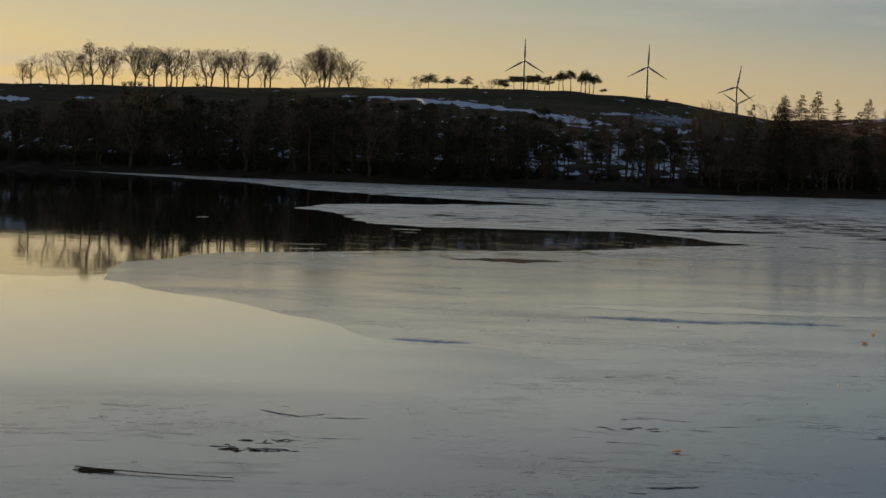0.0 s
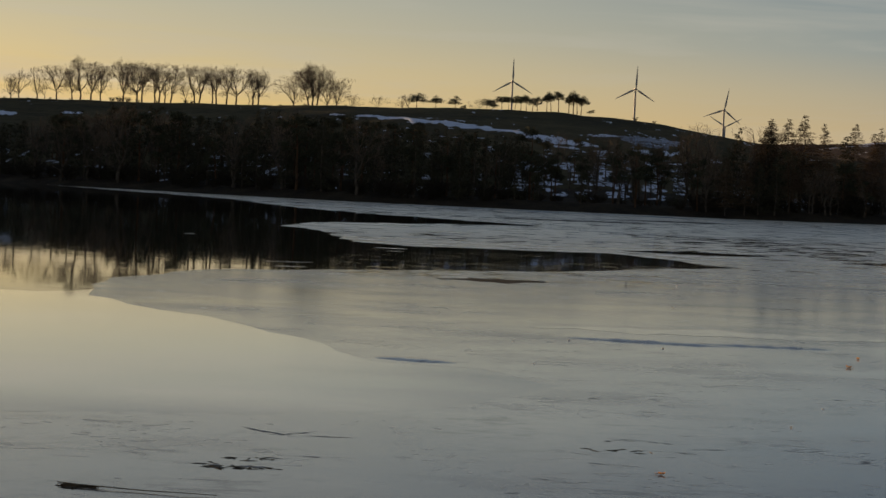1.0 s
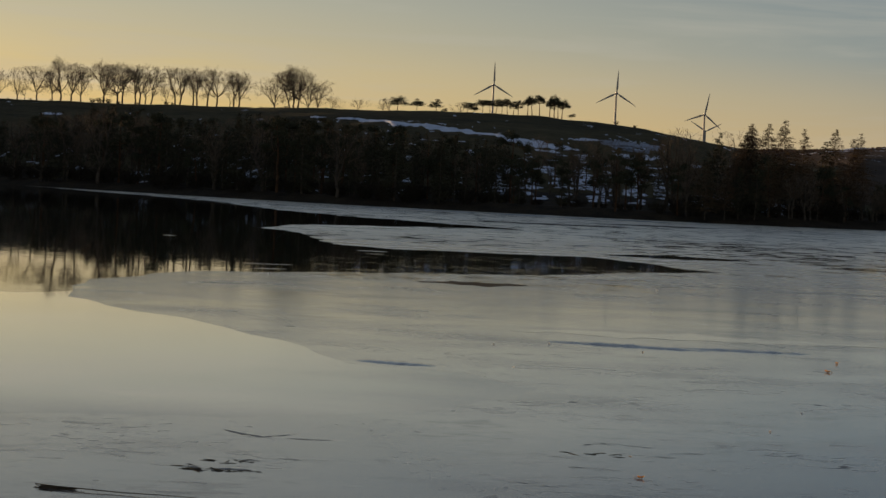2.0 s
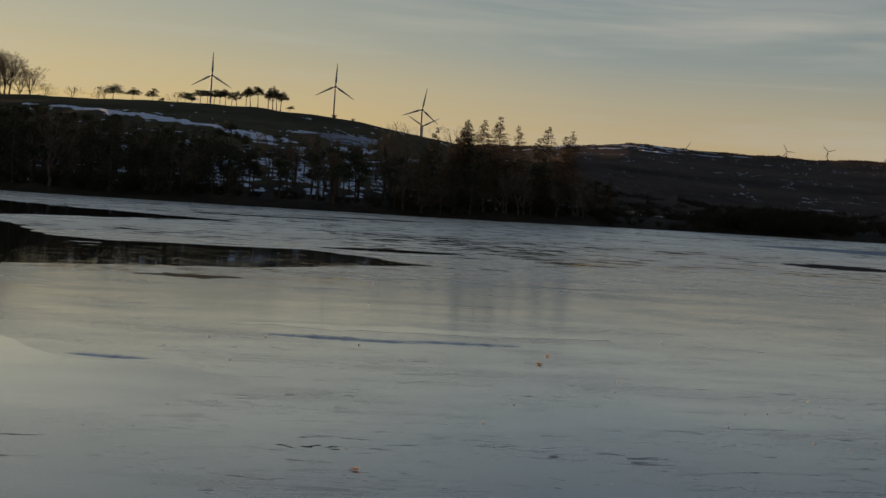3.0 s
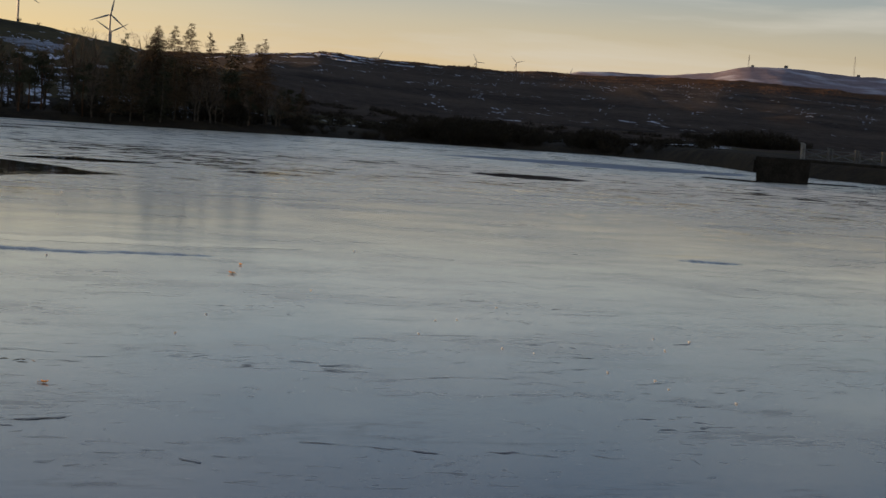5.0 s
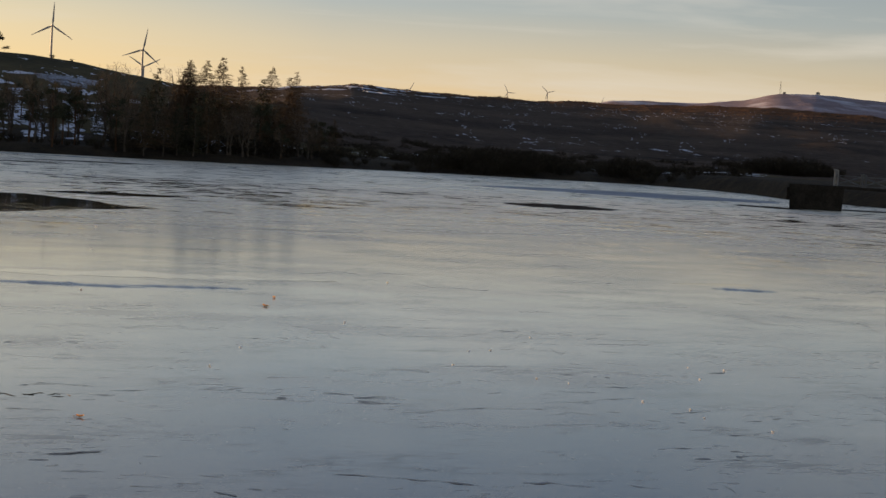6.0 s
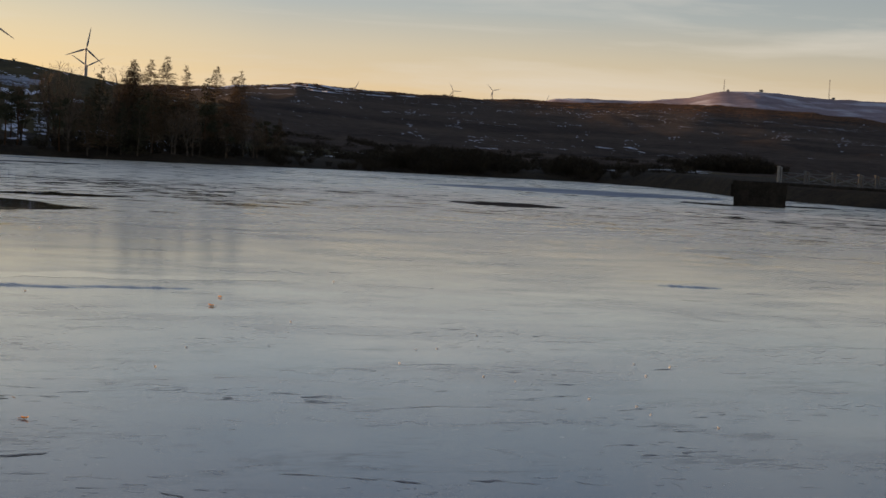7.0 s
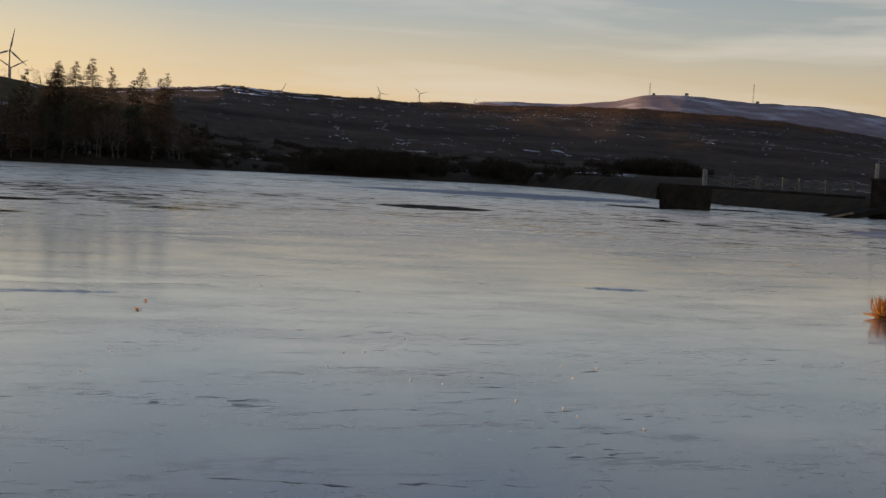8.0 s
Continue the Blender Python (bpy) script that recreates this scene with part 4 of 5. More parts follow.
for i, (az, h, wide, lean, clear) in enumerate(ROW):
    label = ("tall bare leafless broadleaf tree on the hill crest" if h > 9.5 else "low wind-bent bare leafless tree on the hill crest" if h < 6.5 else "bare leafless broadleaf tree on the hill crest")
    ob = tree_thing("broadleaf_tree", broad_tree(100 + i, h * 1.02, wide * 1.5, lean, clear * 0.6), (M_BARK, M_TWIG), label, "tree", "trees along the crest")
    ob.matrix_world = Matrix.Translation(on_ground(az, R_CREST - 2 + (i * 7 % 5) - 2)) @ pose(0, 0, 0, 0, 0, -az)


def crest_pine(seed, h, wide, lean, clear):
    """A wind-shaped pine: a slim bare stem and a flat umbrella of needle pads."""
    random.seed(seed)
    wood, leaf = Wood(), Wood()
    pts = [Vector((lean * (i / 6) ** 1.5 + random.uniform(-0.05, 0.05), random.uniform(-0.05, 0.05), h * 0.9 * i / 6 - 0.2)) for i in range(7)]
    wood.tube(pts, [max(h * 0.024 * (1 - i / 8), 0.03) for i in range(7)], 5)
    pads = max(5, int(wide * h * 0.9))
    for k in range(pads):
        a, f = 2.4 * k + random.uniform(-0.4, 0.4), math.sqrt((k + 0.5) / pads)
        z = h * (clear + (1 - clear) * (1 - 0.75 * f ** 2) * random.uniform(0.55, 1.0))
        c = Vector((lean + math.cos(a) * f * wide * 0.40, math.sin(a) * f * wide * 0.40, z - h * 0.06))
        root = pts[3].lerp(pts[6], max(0.0, min(1.0, (z / h - 0.5) * 1.6)))
        wood.tube([root, root.lerp(c, 0.55) + Vector((0, 0, 0.08)), c], [0.06, 0.045, 0.02], 4)
        sx = wide * random.uniform(0.15, 0.24)
        for _ in range(130):
            q = rand_dir() * random.random() ** 0.45
            p = c + Vector((q.x * sx, q.y * sx, q.z * h * 0.085 + 0.05))
            leaf.blade(p, (rand_dir() + Vector((0, 0, 0.35))).normalized() * random.uniform(0.16, 0.32), 0.04)
    return wood.geo(), leaf.geo()


# the pines along the crest
PINES = ((-0.64, 4.0, 5.2, 0.4, 0.35), (-0.02, 3.2, 4.1, 0.2, 0.45), (0.62, 3.1, 3.5, -0.2, 0.30), (0.89, 0.9, 1.7, 0.1, 0.20), (1.61, 3.1, 3.8, 0.5, 0.40), (1.81, 2.7, 3.0, 0.2, 0.20), (2.11, 3.4, 4.3, -0.1, 0.50), (2.34, 3.2, 3.0, -0.1, 0.50),
         (2.54, 3.5, 3.5, 0.3, 0.50), (2.72, 3.7, 3.5, 0.3, 0.50), (2.90, 3.7, 3.2, -0.2, 0.50))
PINES += ((3.10, 3.4, 2.4, 0.2, 0.30), (3.25, 3.5, 2.4, 0.1, 0.45), (3.56, 4.0, 3.0, -0.1, 0.60), (3.70, 4.7, 2.9, -0.6, 0.65), (3.94, 5.0, 3.2, -0.3, 0.55), (4.26, 4.8, 2.2, 0.2, 0.40), (4.41, 5.4, 3.8, -0.2, 0.55),
          (4.53, 4.6, 2.7, -0.1, 0.60), (4.66, 4.6, 3.3, 0.4, 0.50), (4.93, 1.4, 2.2, 0.6, 0.50))
for i, (az, h, wide, lean, clear) in enumerate(PINES):
    ob = tree_thing("pine_tree", crest_pine(200 + i, h * 1.28, wide * 1.22, lean, clear * 0.95), (M_PINEBARK, M_PINE), "tall flat-topped dark pine with bare stem on the crest" if clear > 0.5 else "wind-shaped dark pine tree on the hill crest", "tree", "pines along the crest")
    ob.matrix_world = Matrix.Translation(on_ground(az, R_CREST - 4 + (i * 5 % 7) - 3)) @ pose(0, 0, 0, 0, 0, -az)

# the wood along the far shore
spruces = [(tree_thing("spruce_tree", spruce(300 + i, 11.0, 2.6 + 0.25 * (i % 3), 0.92), (M_BARK, M_SPRUCE), "dense dark green spruce tree above the lake shore", "tree", "trees of the shore wood"), 11.0) for i in range(6)]
shore_pines = [(tree_thing("pine_tree", pine(320 + i, 10.0, 2.3, False), (M_PINEBARK, M_PINE), "slender dark pine tree with bare lower trunk", "tree", "trees of the shore wood"), 10.0) for i in range(5)]
bare = [(tree_thing("birch_tree", broad_tree(340 + i, 9.0, 3.2, 0.3, 0.2, 0.75), (M_BARK, M_TWIG), "thin bare leafless tree in the shore wood", "tree", "trees of the shore wood"), 9.0) for i in range(4)]
larches = [(tree_thing("larch_tree", larch(360 + i, 14.0, 3.3), (M_BARK, M_LARCH), "tall leafless larch tree above the lake shore", "tree", "larches above the shore"), 14.0) for i in range(6)]
random.seed(11)
spots = {"spruce": [], "pine": [], "bare": [], "larch": []}
CANOPY = ((-17, 1.3), (-13.6, 1.2), (-12.9, 1.46), (-11.2, 1.82), (-10.8, 1.62), (-10.4, 2.02), (-8.9, 2.1), (-8.5, 1.95), (-7.5, 1.87), (-6.5, 1.86), (-5.8, 2.05), (-4.9, 2.08), (-4.2, 1.97), (-3.5, 2.02), (-2.8, 2.2),
          (-2.3, 1.95), (-1.8, 1.83), (-0.6, 1.9), (0.2, 1.78), (1.2, 1.68), (2.0, 1.6), (2.5, 1.58), (3.2, 1.5), (4.0, 1.4))
az = -17.0
while az < 3.2:
    rs = float(table(SHORE, az))
    for row in range(5):
        r = rs + 8 + row * 12 + random.uniform(-4, 4)
        a = az + random.uniform(-0.3, 0.3)
        kind = random.choices(("spruce", "pine", "bare"), (0.50, 0.22, 0.28))[0]
        top = float(table(CANOPY, a)) - (0.9 * random.random() ** 1.5 if row < 4 else 0.25 * random.random())
        h = 3.3 + r * math.tan(radians(top)) - float(ground(a, r))
        if h > 1.6:
            spots[kind].append((a, r, h, random.randint(0, 40)))
    az += 0.36
while az < 8.6:
    rs = float(table(SHORE, az))
    for row in range(3):
        if random.random() < 0.12:
            continue
        r = rs + 8 + row * 16 + random.uniform(-5, 5)
        kind = random.choices(("spruce", "pine", "bare"), (0.14, 0.36, 0.5))[0]
        spots[kind].append((az + random.uniform(-0.3, 0.3), r, random.uniform(5.0, 8.2), random.randint(0, 40)))
    az += 0.36
while az < 15.2:
    rs = float(table(SHORE, az))
    for row in range(3):
        r = rs + 6 + row * 10 + random.uniform(-3, 3)
        kind = random.choices(("spruce", "pine", "bare", "larch"), (0.25, 0.15, 0.35, 0.25))[0]
        spots[kind].append((az + random.uniform(-0.25, 0.25), r, random.uniform(5.5, 8.3) * (1.0 if az < 13 else 0.8), random.randint(0, 40)))
    az += 0.26
# the trees that stand above the skyline, by the heading and slope at which their tops are seen
TOPS = ((8.10, 1.97, "bare", 0), (8.31, 2.26, "bare", 1), (8.80, 2.19, "bare", 2), (9.70, 2.19, "spruce", 1), (10.0, 2.13, "bare", 3), (10.34, 2.28, "bare", 0), (10.52, 2.05, "larch", 3), (10.64, 2.36, "larch", 4), (10.72, 2.43, "larch", 1), (10.70, 2.12, "spruce", 2), (10.80, 2.3, "bare", 2),
        (11.25, 2.45, "larch", 1), (11.74, 2.58, "larch", 0), (12.34, 2.34, "larch", 2), (13.06, 1.98, "spruce", 3), (13.30, 2.38, "larch", 5), (13.88, 2.06, "larch", 3), (14.08, 2.27, "larch", 2),
        (5.27, 1.96, "bare", 2), (6.48, 1.77, "bare", 1), (7.30, 1.68, "bare", 0), (3.13, 1.90, "pine", 1), (5.0, 1.7, "bare", 3), (6.2, 1.6, "bare", 3), (2.01, 1.3, "pine", 2))
for a, el, kind, i in TOPS:
    r = float(table(SHORE, a)) + 13
    spots[kind].append((a, r, 3.3 + r * math.tan(radians(el)) - float(ground(a, r)), i))
plant(spruces, spots["spruce"])
plant(shore_pines, spots["pine"])
plant(bare, spots["bare"])
plant(larches, spots["larch"])

# thickets on the far shore and beside the dam
thicket = [(tree_thing("bare_bush", scrub(400 + i, 3.2, 3.6), (M_SCRUB, M_SCRUB), "dark bare thicket at the edge of the lake", "bush", "thickets on the shore"), 3.6) for i in range(5)]
spots = []
az = -17.0
while az < 30:
    rs = float(table(SHORE, az))
    dense = az < 15.2 or random.random() < 0.25
    if dense and az < 27.5:
        tall = random.uniform(0.9, 1.9) if 2.0 < az < 8.4 else random.uniform(1.8, 3.2) if az < 15.2 else random.uniform(0.6, 1.6)
        for row in range(2):
            spots.append((az + random.uniform(-0.2, 0.2), rs + 7 + row * 5 + random.uniform(-2, 2), tall * random.uniform(0.75, 1.1), random.randint(0, 30)))
    az += 0.62
# three dense clumps on the north-eastern shore, and one behind the dam
for a0, a1, rows, near, el in ((18.3, 23.1, 5, 3, (-0.12, 0.12, 0.28, 0.20, -0.02)), (24.1, 25.9, 5, 3, (-0.1, 0.18, 0.22, 0.05, -0.1)), (28.2, 31.7, 4, 100, (0.1, 0.42, 0.5, 0.42, 0.2)), (15.2, 18.3, 2, 3, (0.0, -0.3, -0.35, -0.3, -0.1)), (23.0, 24.2, 2, 3, (-0.1, -0.3, -0.1))):
    az = a0
    while az < a1:
        for row in range(rows):
            r = float(table(SHORE, az)) + near + row * 4 + random.uniform(-2, 2)
            slope = float(np.interp((az - a0) / (a1 - a0), np.linspace(0, 1, len(el)), el)) - 0.3 * random.random() ** 2 + 0.15 * noise.noise(Vector((az * 2.3, row, 1)))
            h = 3.3 + r * math.tan(radians(slope)) - float(ground(az, r))
            if h > 0.8:
                spots.append((az + random.uniform(-0.1, 0.1), r, h * (0.75 if row == 0 else 1.0), random.randint(0, 30)))
        az += 0.3
for a, h in ((-13.6, 0.6), (-12.9, 0.5), (-12.2, 0.6), (-11.6, 0.5), (-10.3, 1.4), (-10.05, 1.8), (-9.8, 1.5), (-9.5, 1.0), (-8.9, 0.7), (-8.0, 1.1), (-7.8, 0.9), (-5.0, 0.6), (-4.2, 0.8), (-2.9, 0.6), (0.9, 0.5), (7.0, 0.8), (6.4, 1.2)):
    spots.append((a, R_CREST - 3, h, random.randint(0, 30)))
plant(thicket, spots)

# low scrub straggling up the lower moor
random.seed(41)
twigs = Wood()
for _ in range(260):
    az = random.uniform(14.8, 28.5)
    foot = on_ground(az, float(table(SHORE, az)) + 20 + 130 * random.random() ** 1.4)
    w, h = random.uniform(0.6, 2.4), random.uniform(0.5, 1.8)
    for _ in range(int(60 + 45 * w)):
        a, f = random.uniform(0, 6.283), math.sqrt(random.random())
        p = foot + Vector((math.cos(a) * w * f, math.sin(a) * w * f, h * (1 - f * f) * random.uniform(0.0, 0.75)))
        twigs.blade(p, (rand_dir() + Vector((0, 0, 0.8))).normalized() * random.uniform(0.3, 0.7), 0.06)
tagged(new("moor_scrub", mesh_of("moor_scrub", *twigs.geo(), [M_SCRUB])), "low dark scrub scattered over the lower moor", "scrub", kind="stuff")

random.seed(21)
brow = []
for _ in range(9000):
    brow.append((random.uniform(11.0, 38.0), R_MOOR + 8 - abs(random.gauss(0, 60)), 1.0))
# extra tufts added thickly here, to catch the low sun as a lit band
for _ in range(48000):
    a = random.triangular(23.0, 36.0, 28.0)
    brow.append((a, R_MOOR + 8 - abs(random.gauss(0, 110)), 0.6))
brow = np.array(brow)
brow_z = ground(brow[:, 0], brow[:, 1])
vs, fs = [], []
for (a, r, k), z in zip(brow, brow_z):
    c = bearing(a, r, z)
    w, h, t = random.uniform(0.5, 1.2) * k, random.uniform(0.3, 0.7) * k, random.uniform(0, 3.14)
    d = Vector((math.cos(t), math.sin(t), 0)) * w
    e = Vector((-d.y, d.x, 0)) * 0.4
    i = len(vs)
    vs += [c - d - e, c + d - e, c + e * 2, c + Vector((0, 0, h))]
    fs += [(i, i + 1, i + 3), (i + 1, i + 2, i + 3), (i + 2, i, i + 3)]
tagged(new("heather", mesh_of("heather", vs, fs, [M_HEATHER])), "reddish brown heather tufts, added to catch sun along the moor's brow", "heather", kind="stuff")

# ---- snow drifts under the crest ----


def drift(path, width, seed, uneven=0.9, n=60, material=None):
    """A tongue of snow lying on the slope along (az, r) points, domed in the middle."""
    random.seed(seed)
    across = 7
    vs, fs = [], []
    for i in range(n + 1):
        t = i / n
        az = float(np.interp(t, np.linspace(0, 1, len(path)), [p[0] for p in path]))
        r = float(np.interp(t, np.linspace(0, 1, len(path)), [p[1] for p in path]))
        half = width * (math.sin(math.pi * t) ** 0.45 * 0.5 + 0.02) * max(0.12, 0.75 + uneven * noise.noise(Vector((i * 0.16, seed, 0))))
        r += min(4, width * 0.2) * noise.noise(Vector((i * 0.09, seed, 7)))
        for k in range(across):
            f = k / (across - 1) * 2 - 1
            p = on_ground(az + 0.05 * noise.noise(Vector((i * 0.5, k, seed))), r + f * half * (1 + 0.35 * noise.noise(Vector((i * 0.7, f * 2, seed)))))
            p.z += 0.32 * (1 - f * f) * min(1, half / 3) - 0.12 * abs(f)
            vs.append(p)
    for i in range(n):
        for k in range(across - 1):
            a = i * across + k
            fs.append((a, a + 1, a + across + 1, a + across))
    ob = new("snow_drift", mesh_of("snow_drift", vs, fs, [material or M_SNOW], None, True))
    return tagged(ob, "bluish white old snow drift lying across the hillside", "snow", "snow drifts on the hill")


for k, (path, w) in enumerate(((((-3.4, 429), (-2.9, 430)), 7), (((3.8, 341), (4.65, 328)), 8), (((5.1, 374), (5.9, 387)), 9), (((5.1, 323), (5.75, 328)), 7), (((6.35, 346), (7.1, 344), (7.85, 349)), 17),
                               (((-14.6, 436), (-13.2, 427)), 18), (((8.8, 336), (9.2, 339)), 8), (((-11.9, 431), (-11.2, 428)), 10))):
    drift(path, w, 1.3 + k)
# the long drift that lies right across the hill
drift(((-2.6, 424), (-2.05, 421), (-1.48, 414), (-0.69, 400), (-0.1, 396), (0.4, 390), (1.0, 386), (1.71, 379), (2.3, 370), (2.9, 361)), 22, 4.4, 0.85, 150)
drift(((5.9, 384), (6.9, 378), (7.9, 384)), 62, 3.3, 0.3, 60, M_THIN)
drift(((2.75, 362), (3.1, 357), (3.43, 353), (4.24, 351), (5.3, 352)), 15, 6.4, 0.6, 80)
for k, (a, b, w) in enumerate((((-0.9, 258), (-0.1, 257), 7), ((1.15, 258), (1.5, 258), 6), ((-13.95, 342), (-13.4, 338), 14), ((-11.2, 306), (-10.4, 303), 9), ((-6.4, 278), (-5.7, 276), 10), ((8.9, 259), (9.6, 260), 9), ((11.1, 269), (12.0, 273), 6))):
    drift((a, b), w, 20.5 + k)
# thin patchy snow in the grass and between the trunks
random.seed(31)
vs, fs = [], []
for (a0, a1, r0, r1, count, limit) in ((2.2, 8.0, 252, 300, 190, 0.05), (6.0, 8.0, 350, 420, 45, -0.2), (3.6, 8.4, 262, 320, 80, 0.0), (-3.6, 5.6, 345, 400, 40, 0.2), (14, 37, 520, 1180, 620, 0.48), (12.6, 17.6, 1060, 1270, 170, 0.1), (24, 29, 900, 1150, 160, 0.1), (8.2, 12.2, 254, 285, 60, 0.1), (-15, 2, 252, 330, 50, 0.2)):
    made = 0
    while made < count:
        az, r = random.uniform(a0, a1), random.uniform(r0, r1)
        if noise.noise(Vector((az * 1.1, r * 0.012, 4)) if r > 450 else Vector((az * 1.9, r * 0.035, 4))) + 0.5 * noise.noise(Vector((az * 5, r * 0.1, 2))) < limit or r < float(table(SHORE, az)) + 17:
            made += 0.02
            continue
        made += 1
        fine = 1.5 if r > 1050 and az < 17.6 else 0.48 if r > 450 else 0.5 if r > 345 else 1.0
        wx, wr, turn = random.uniform(0.3, 1.4) * fine, random.uniform(0.4, 2.2) * fine, random.uniform(-0.5, 0.5)
        p = bearing(az, r)
        ring = []
        for k in range(9):
            a = 2 * math.pi * k / 9
            f = random.uniform(0.5, 1.2)
            q = Vector((p.x + math.cos(a + turn) * wx * f, p.y + math.sin(a) * wr * f))
            ring.append((q.x, q.y))
        i = len(vs)
        for x, y in ring:
            vs.append((x, y, ground_at(x, y) + 0.02))
        vs.append((p.x, p.y, ground_at(p.x, p.y) + 0.16))
        fs += [(i + k, i + (k + 1) % 9, i + 9) for k in range(9)]
tagged(new("snow_patches", mesh_of("snow_patches", vs, fs, [M_SNOW])), "thin broken patches of old snow in the grass", "snow", kind="stuff")
# streaks of snow below the brow of the moor
for k, (a0, a1, r, wd) in enumerate(((12.2, 12.9, 1050, 34), (13.4, 15.0, 1235, 62), (15.0, 16.4, 1240, 40), (15.7, 16.5, 1150, 60), (16.6, 18.7, 1205, 46), (14.5, 15.6, 1080, 44), (17.6, 18.9, 1090, 36), (13.0, 13.9, 1130, 44), (18.9, 19.8, 1150, 26), (16.2, 17.2, 1020, 30))):
    drift(((a0, r + 18), ((a0 + a1) / 2, r), (a1, r - 12)), wd, 8.1 + 1.7 * k)
for k, (az, r, wd) in enumerate(((25.8, 541, 4), (26.6, 545, 5))):
    drift(((az - 0.28, r + 4), (az + 0.3, r - 4)), wd, 40.5 + k)

# ---- wind turbines ----


def turbine(az, r, hub_el, blade, phase, label):
    foot = on_ground(az, r, 1.0)
    hub = 3.3 + r * math.tan(radians(hub_el)) - foot.z
    k = blade / 35.0
    ob = thing("wind_turbine", Matrix.Translation(foot) @ pose(0, 0, 0, 0, 0, -az + 8), label, "wind turbine", "wind turbines behind the hills")
    w = Wood()
    w.tube([Vector((0, 0, hub * f)) for f in (0, 0.5, 0.985)], [2.3 * k, 1.8 * k, 1.3 * k], 20)
    part("tower", w.geo(), M_TURBINE_SHADED, ob)
    part("nacelle", boxed((3.2 * k, 9.0 * k, 3.4 * k), (0, 1.6 * k, hub), 0.6 * k), M_TURBINE_SHADED, ob)
    bm = bmesh.new()
    bmesh.ops.create_uvsphere(bm, u_segments=14, v_segments=8, radius=1.8 * k)
    bmesh.ops.translate(bm, verts=bm.verts, vec=(0, -3.9 * k, hub))
    part("hub", bm, M_TURBINE_SHADED, ob)
    for b in range(3):
        a = radians(phase + 120 * b)
        d, side = Vector((math.sin(a), 0, math.cos(a))), Vector((math.cos(a), 0, -math.sin(a)))
        vs, fs = [], []
        for f, chord in ((0.02, 1.5), (0.10, 1.7), (0.22, 3.1), (0.5, 2.2), (0.8, 1.35), (1.0, 0.5)):
            c = Vector((0, -3.9 * k, hub)) + d * blade * f
            th = 0.28 * chord
            vs += [c - side * chord * k * 0.45, c - Vector((0, th * k, 0)), c + side * chord * k * 0.55, c + Vector((0, th * k, 0))]
        for i in range(5):
            fs += [(i * 4 + j, i * 4 + (j + 1) % 4, i * 4 + 4 + (j + 1) % 4, i * 4 + 4 + j) for j in range(4)]
        part("blade", (vs, fs + [(20, 21, 22, 23)]), M_TURBINE_SHADED, ob)
    return ob


NEAR_T, FAR_T = "white three-bladed wind turbine standing behind the hill", "small far white wind turbine behind the moor"
turbine(2.42, 2800, 3.28, 36, 0, NEAR_T)
turbine(6.36, 2800, 3.19, 36, 2, NEAR_T)
turbine(9.19, 2800, 2.63, 34, 10, NEAR_T)
turbine(9.24, 3300, 2.10, 34, 62, NEAR_T)
turbine(6.10, 3300, 1.72, 34, 40, NEAR_T)
for az, el, ph in ((20.87, 1.985, -27), (22.14, 2.055, -44), (17.72, 1.90, 28), (23.85, 1.76, 24)):
    turbine(az, 3700, el, 17.5, ph, FAR_T)

# ---- masts and huts on the far summit ----


def mast(az, r, tall):
    ob = thing("radio_mast", Matrix.Translation(on_ground(az, r, 0.5)) @ pose(0, 0, 0, 0, 0, -az), "slim grey lattice radio mast on the far summit", "mast", "masts on the summit")
    corners = [Vector((c, d, 0)) for c, d in ((-1.5, -1.5), (1.5, -1.5), (1.5, 1.5), (-1.5, 1.5))]
    for c in corners:
        part("leg", beam(c, c * 0.3 + Vector((0, 0, tall)), 0.3, 0.3, 0), M_STEEL, ob)
    for i in range(8):
        f, g = i / 8, (i + 1) / 8
        for k in range(4):
            a, b = corners[k] * (1 - 0.7 * f), corners[(k + 1) % 4] * (1 - 0.7 * g)
            part("brace", beam(a + Vector((0, 0, tall * f)), b + Vector((0, 0, tall * g)), 0.18, 0.18, 0), M_STEEL, ob)
    return ob


mast(29.49, R_FAR, 26)
mast(32.76, R_FAR, 40)
for az, w, h in ((29.62, 6, 2.4), (30.66, 8, 3.4), (32.9, 7, 2.4)):
    ob = thing("summit_hut", Matrix.Translation(on_ground(az, R_FAR, 0.5)) @ pose(0, 0, 0, 0, 0, -az), "low pale stone hut on the far summit", "hut", "huts on the summit")
    part("wall", boxed((w, 7, h), (0, 0, h / 2), 0.1), M_CONCRETE, ob)
    part("roof", boxed((w + 1, 8, 1.4), (0, 0, h + 0.6), 0.1, None, 0.6), M_STONE, ob)

# ---- the draw-off tower, its footbridge and the abutment ----
TOWER = bearing(30.82, 161.5)
turn = Matrix.Rotation(radians(-30.8), 4, "Z")
tower = thing("draw_off_tower", Matrix.Translation(TOWER) @ turn, "square dark masonry draw-off tower standing in the ice", "tower")
part("body", boxed((4.35, 4.2, 3.0), (0, 0, 0.5), 0.06, None, 1.09), M_STONE, tower)
part("coping", boxed((4.8, 4.6, 0.3), (0, 0, 2.08), 0.05), M_STONE, tower)
for z in (0.35, 0.8, 1.25, 1.68):
    part("course", boxed((4.44 + 0.06 * z, 4.29 + 0.06 * z, 0.38), (0, 0, z), 0.03), M_STONE, tower)
part("ledge", boxed((0.5, 0.6, 1.1), (-2.35, 0, 1.35), 0.08), M_STONE, tower)

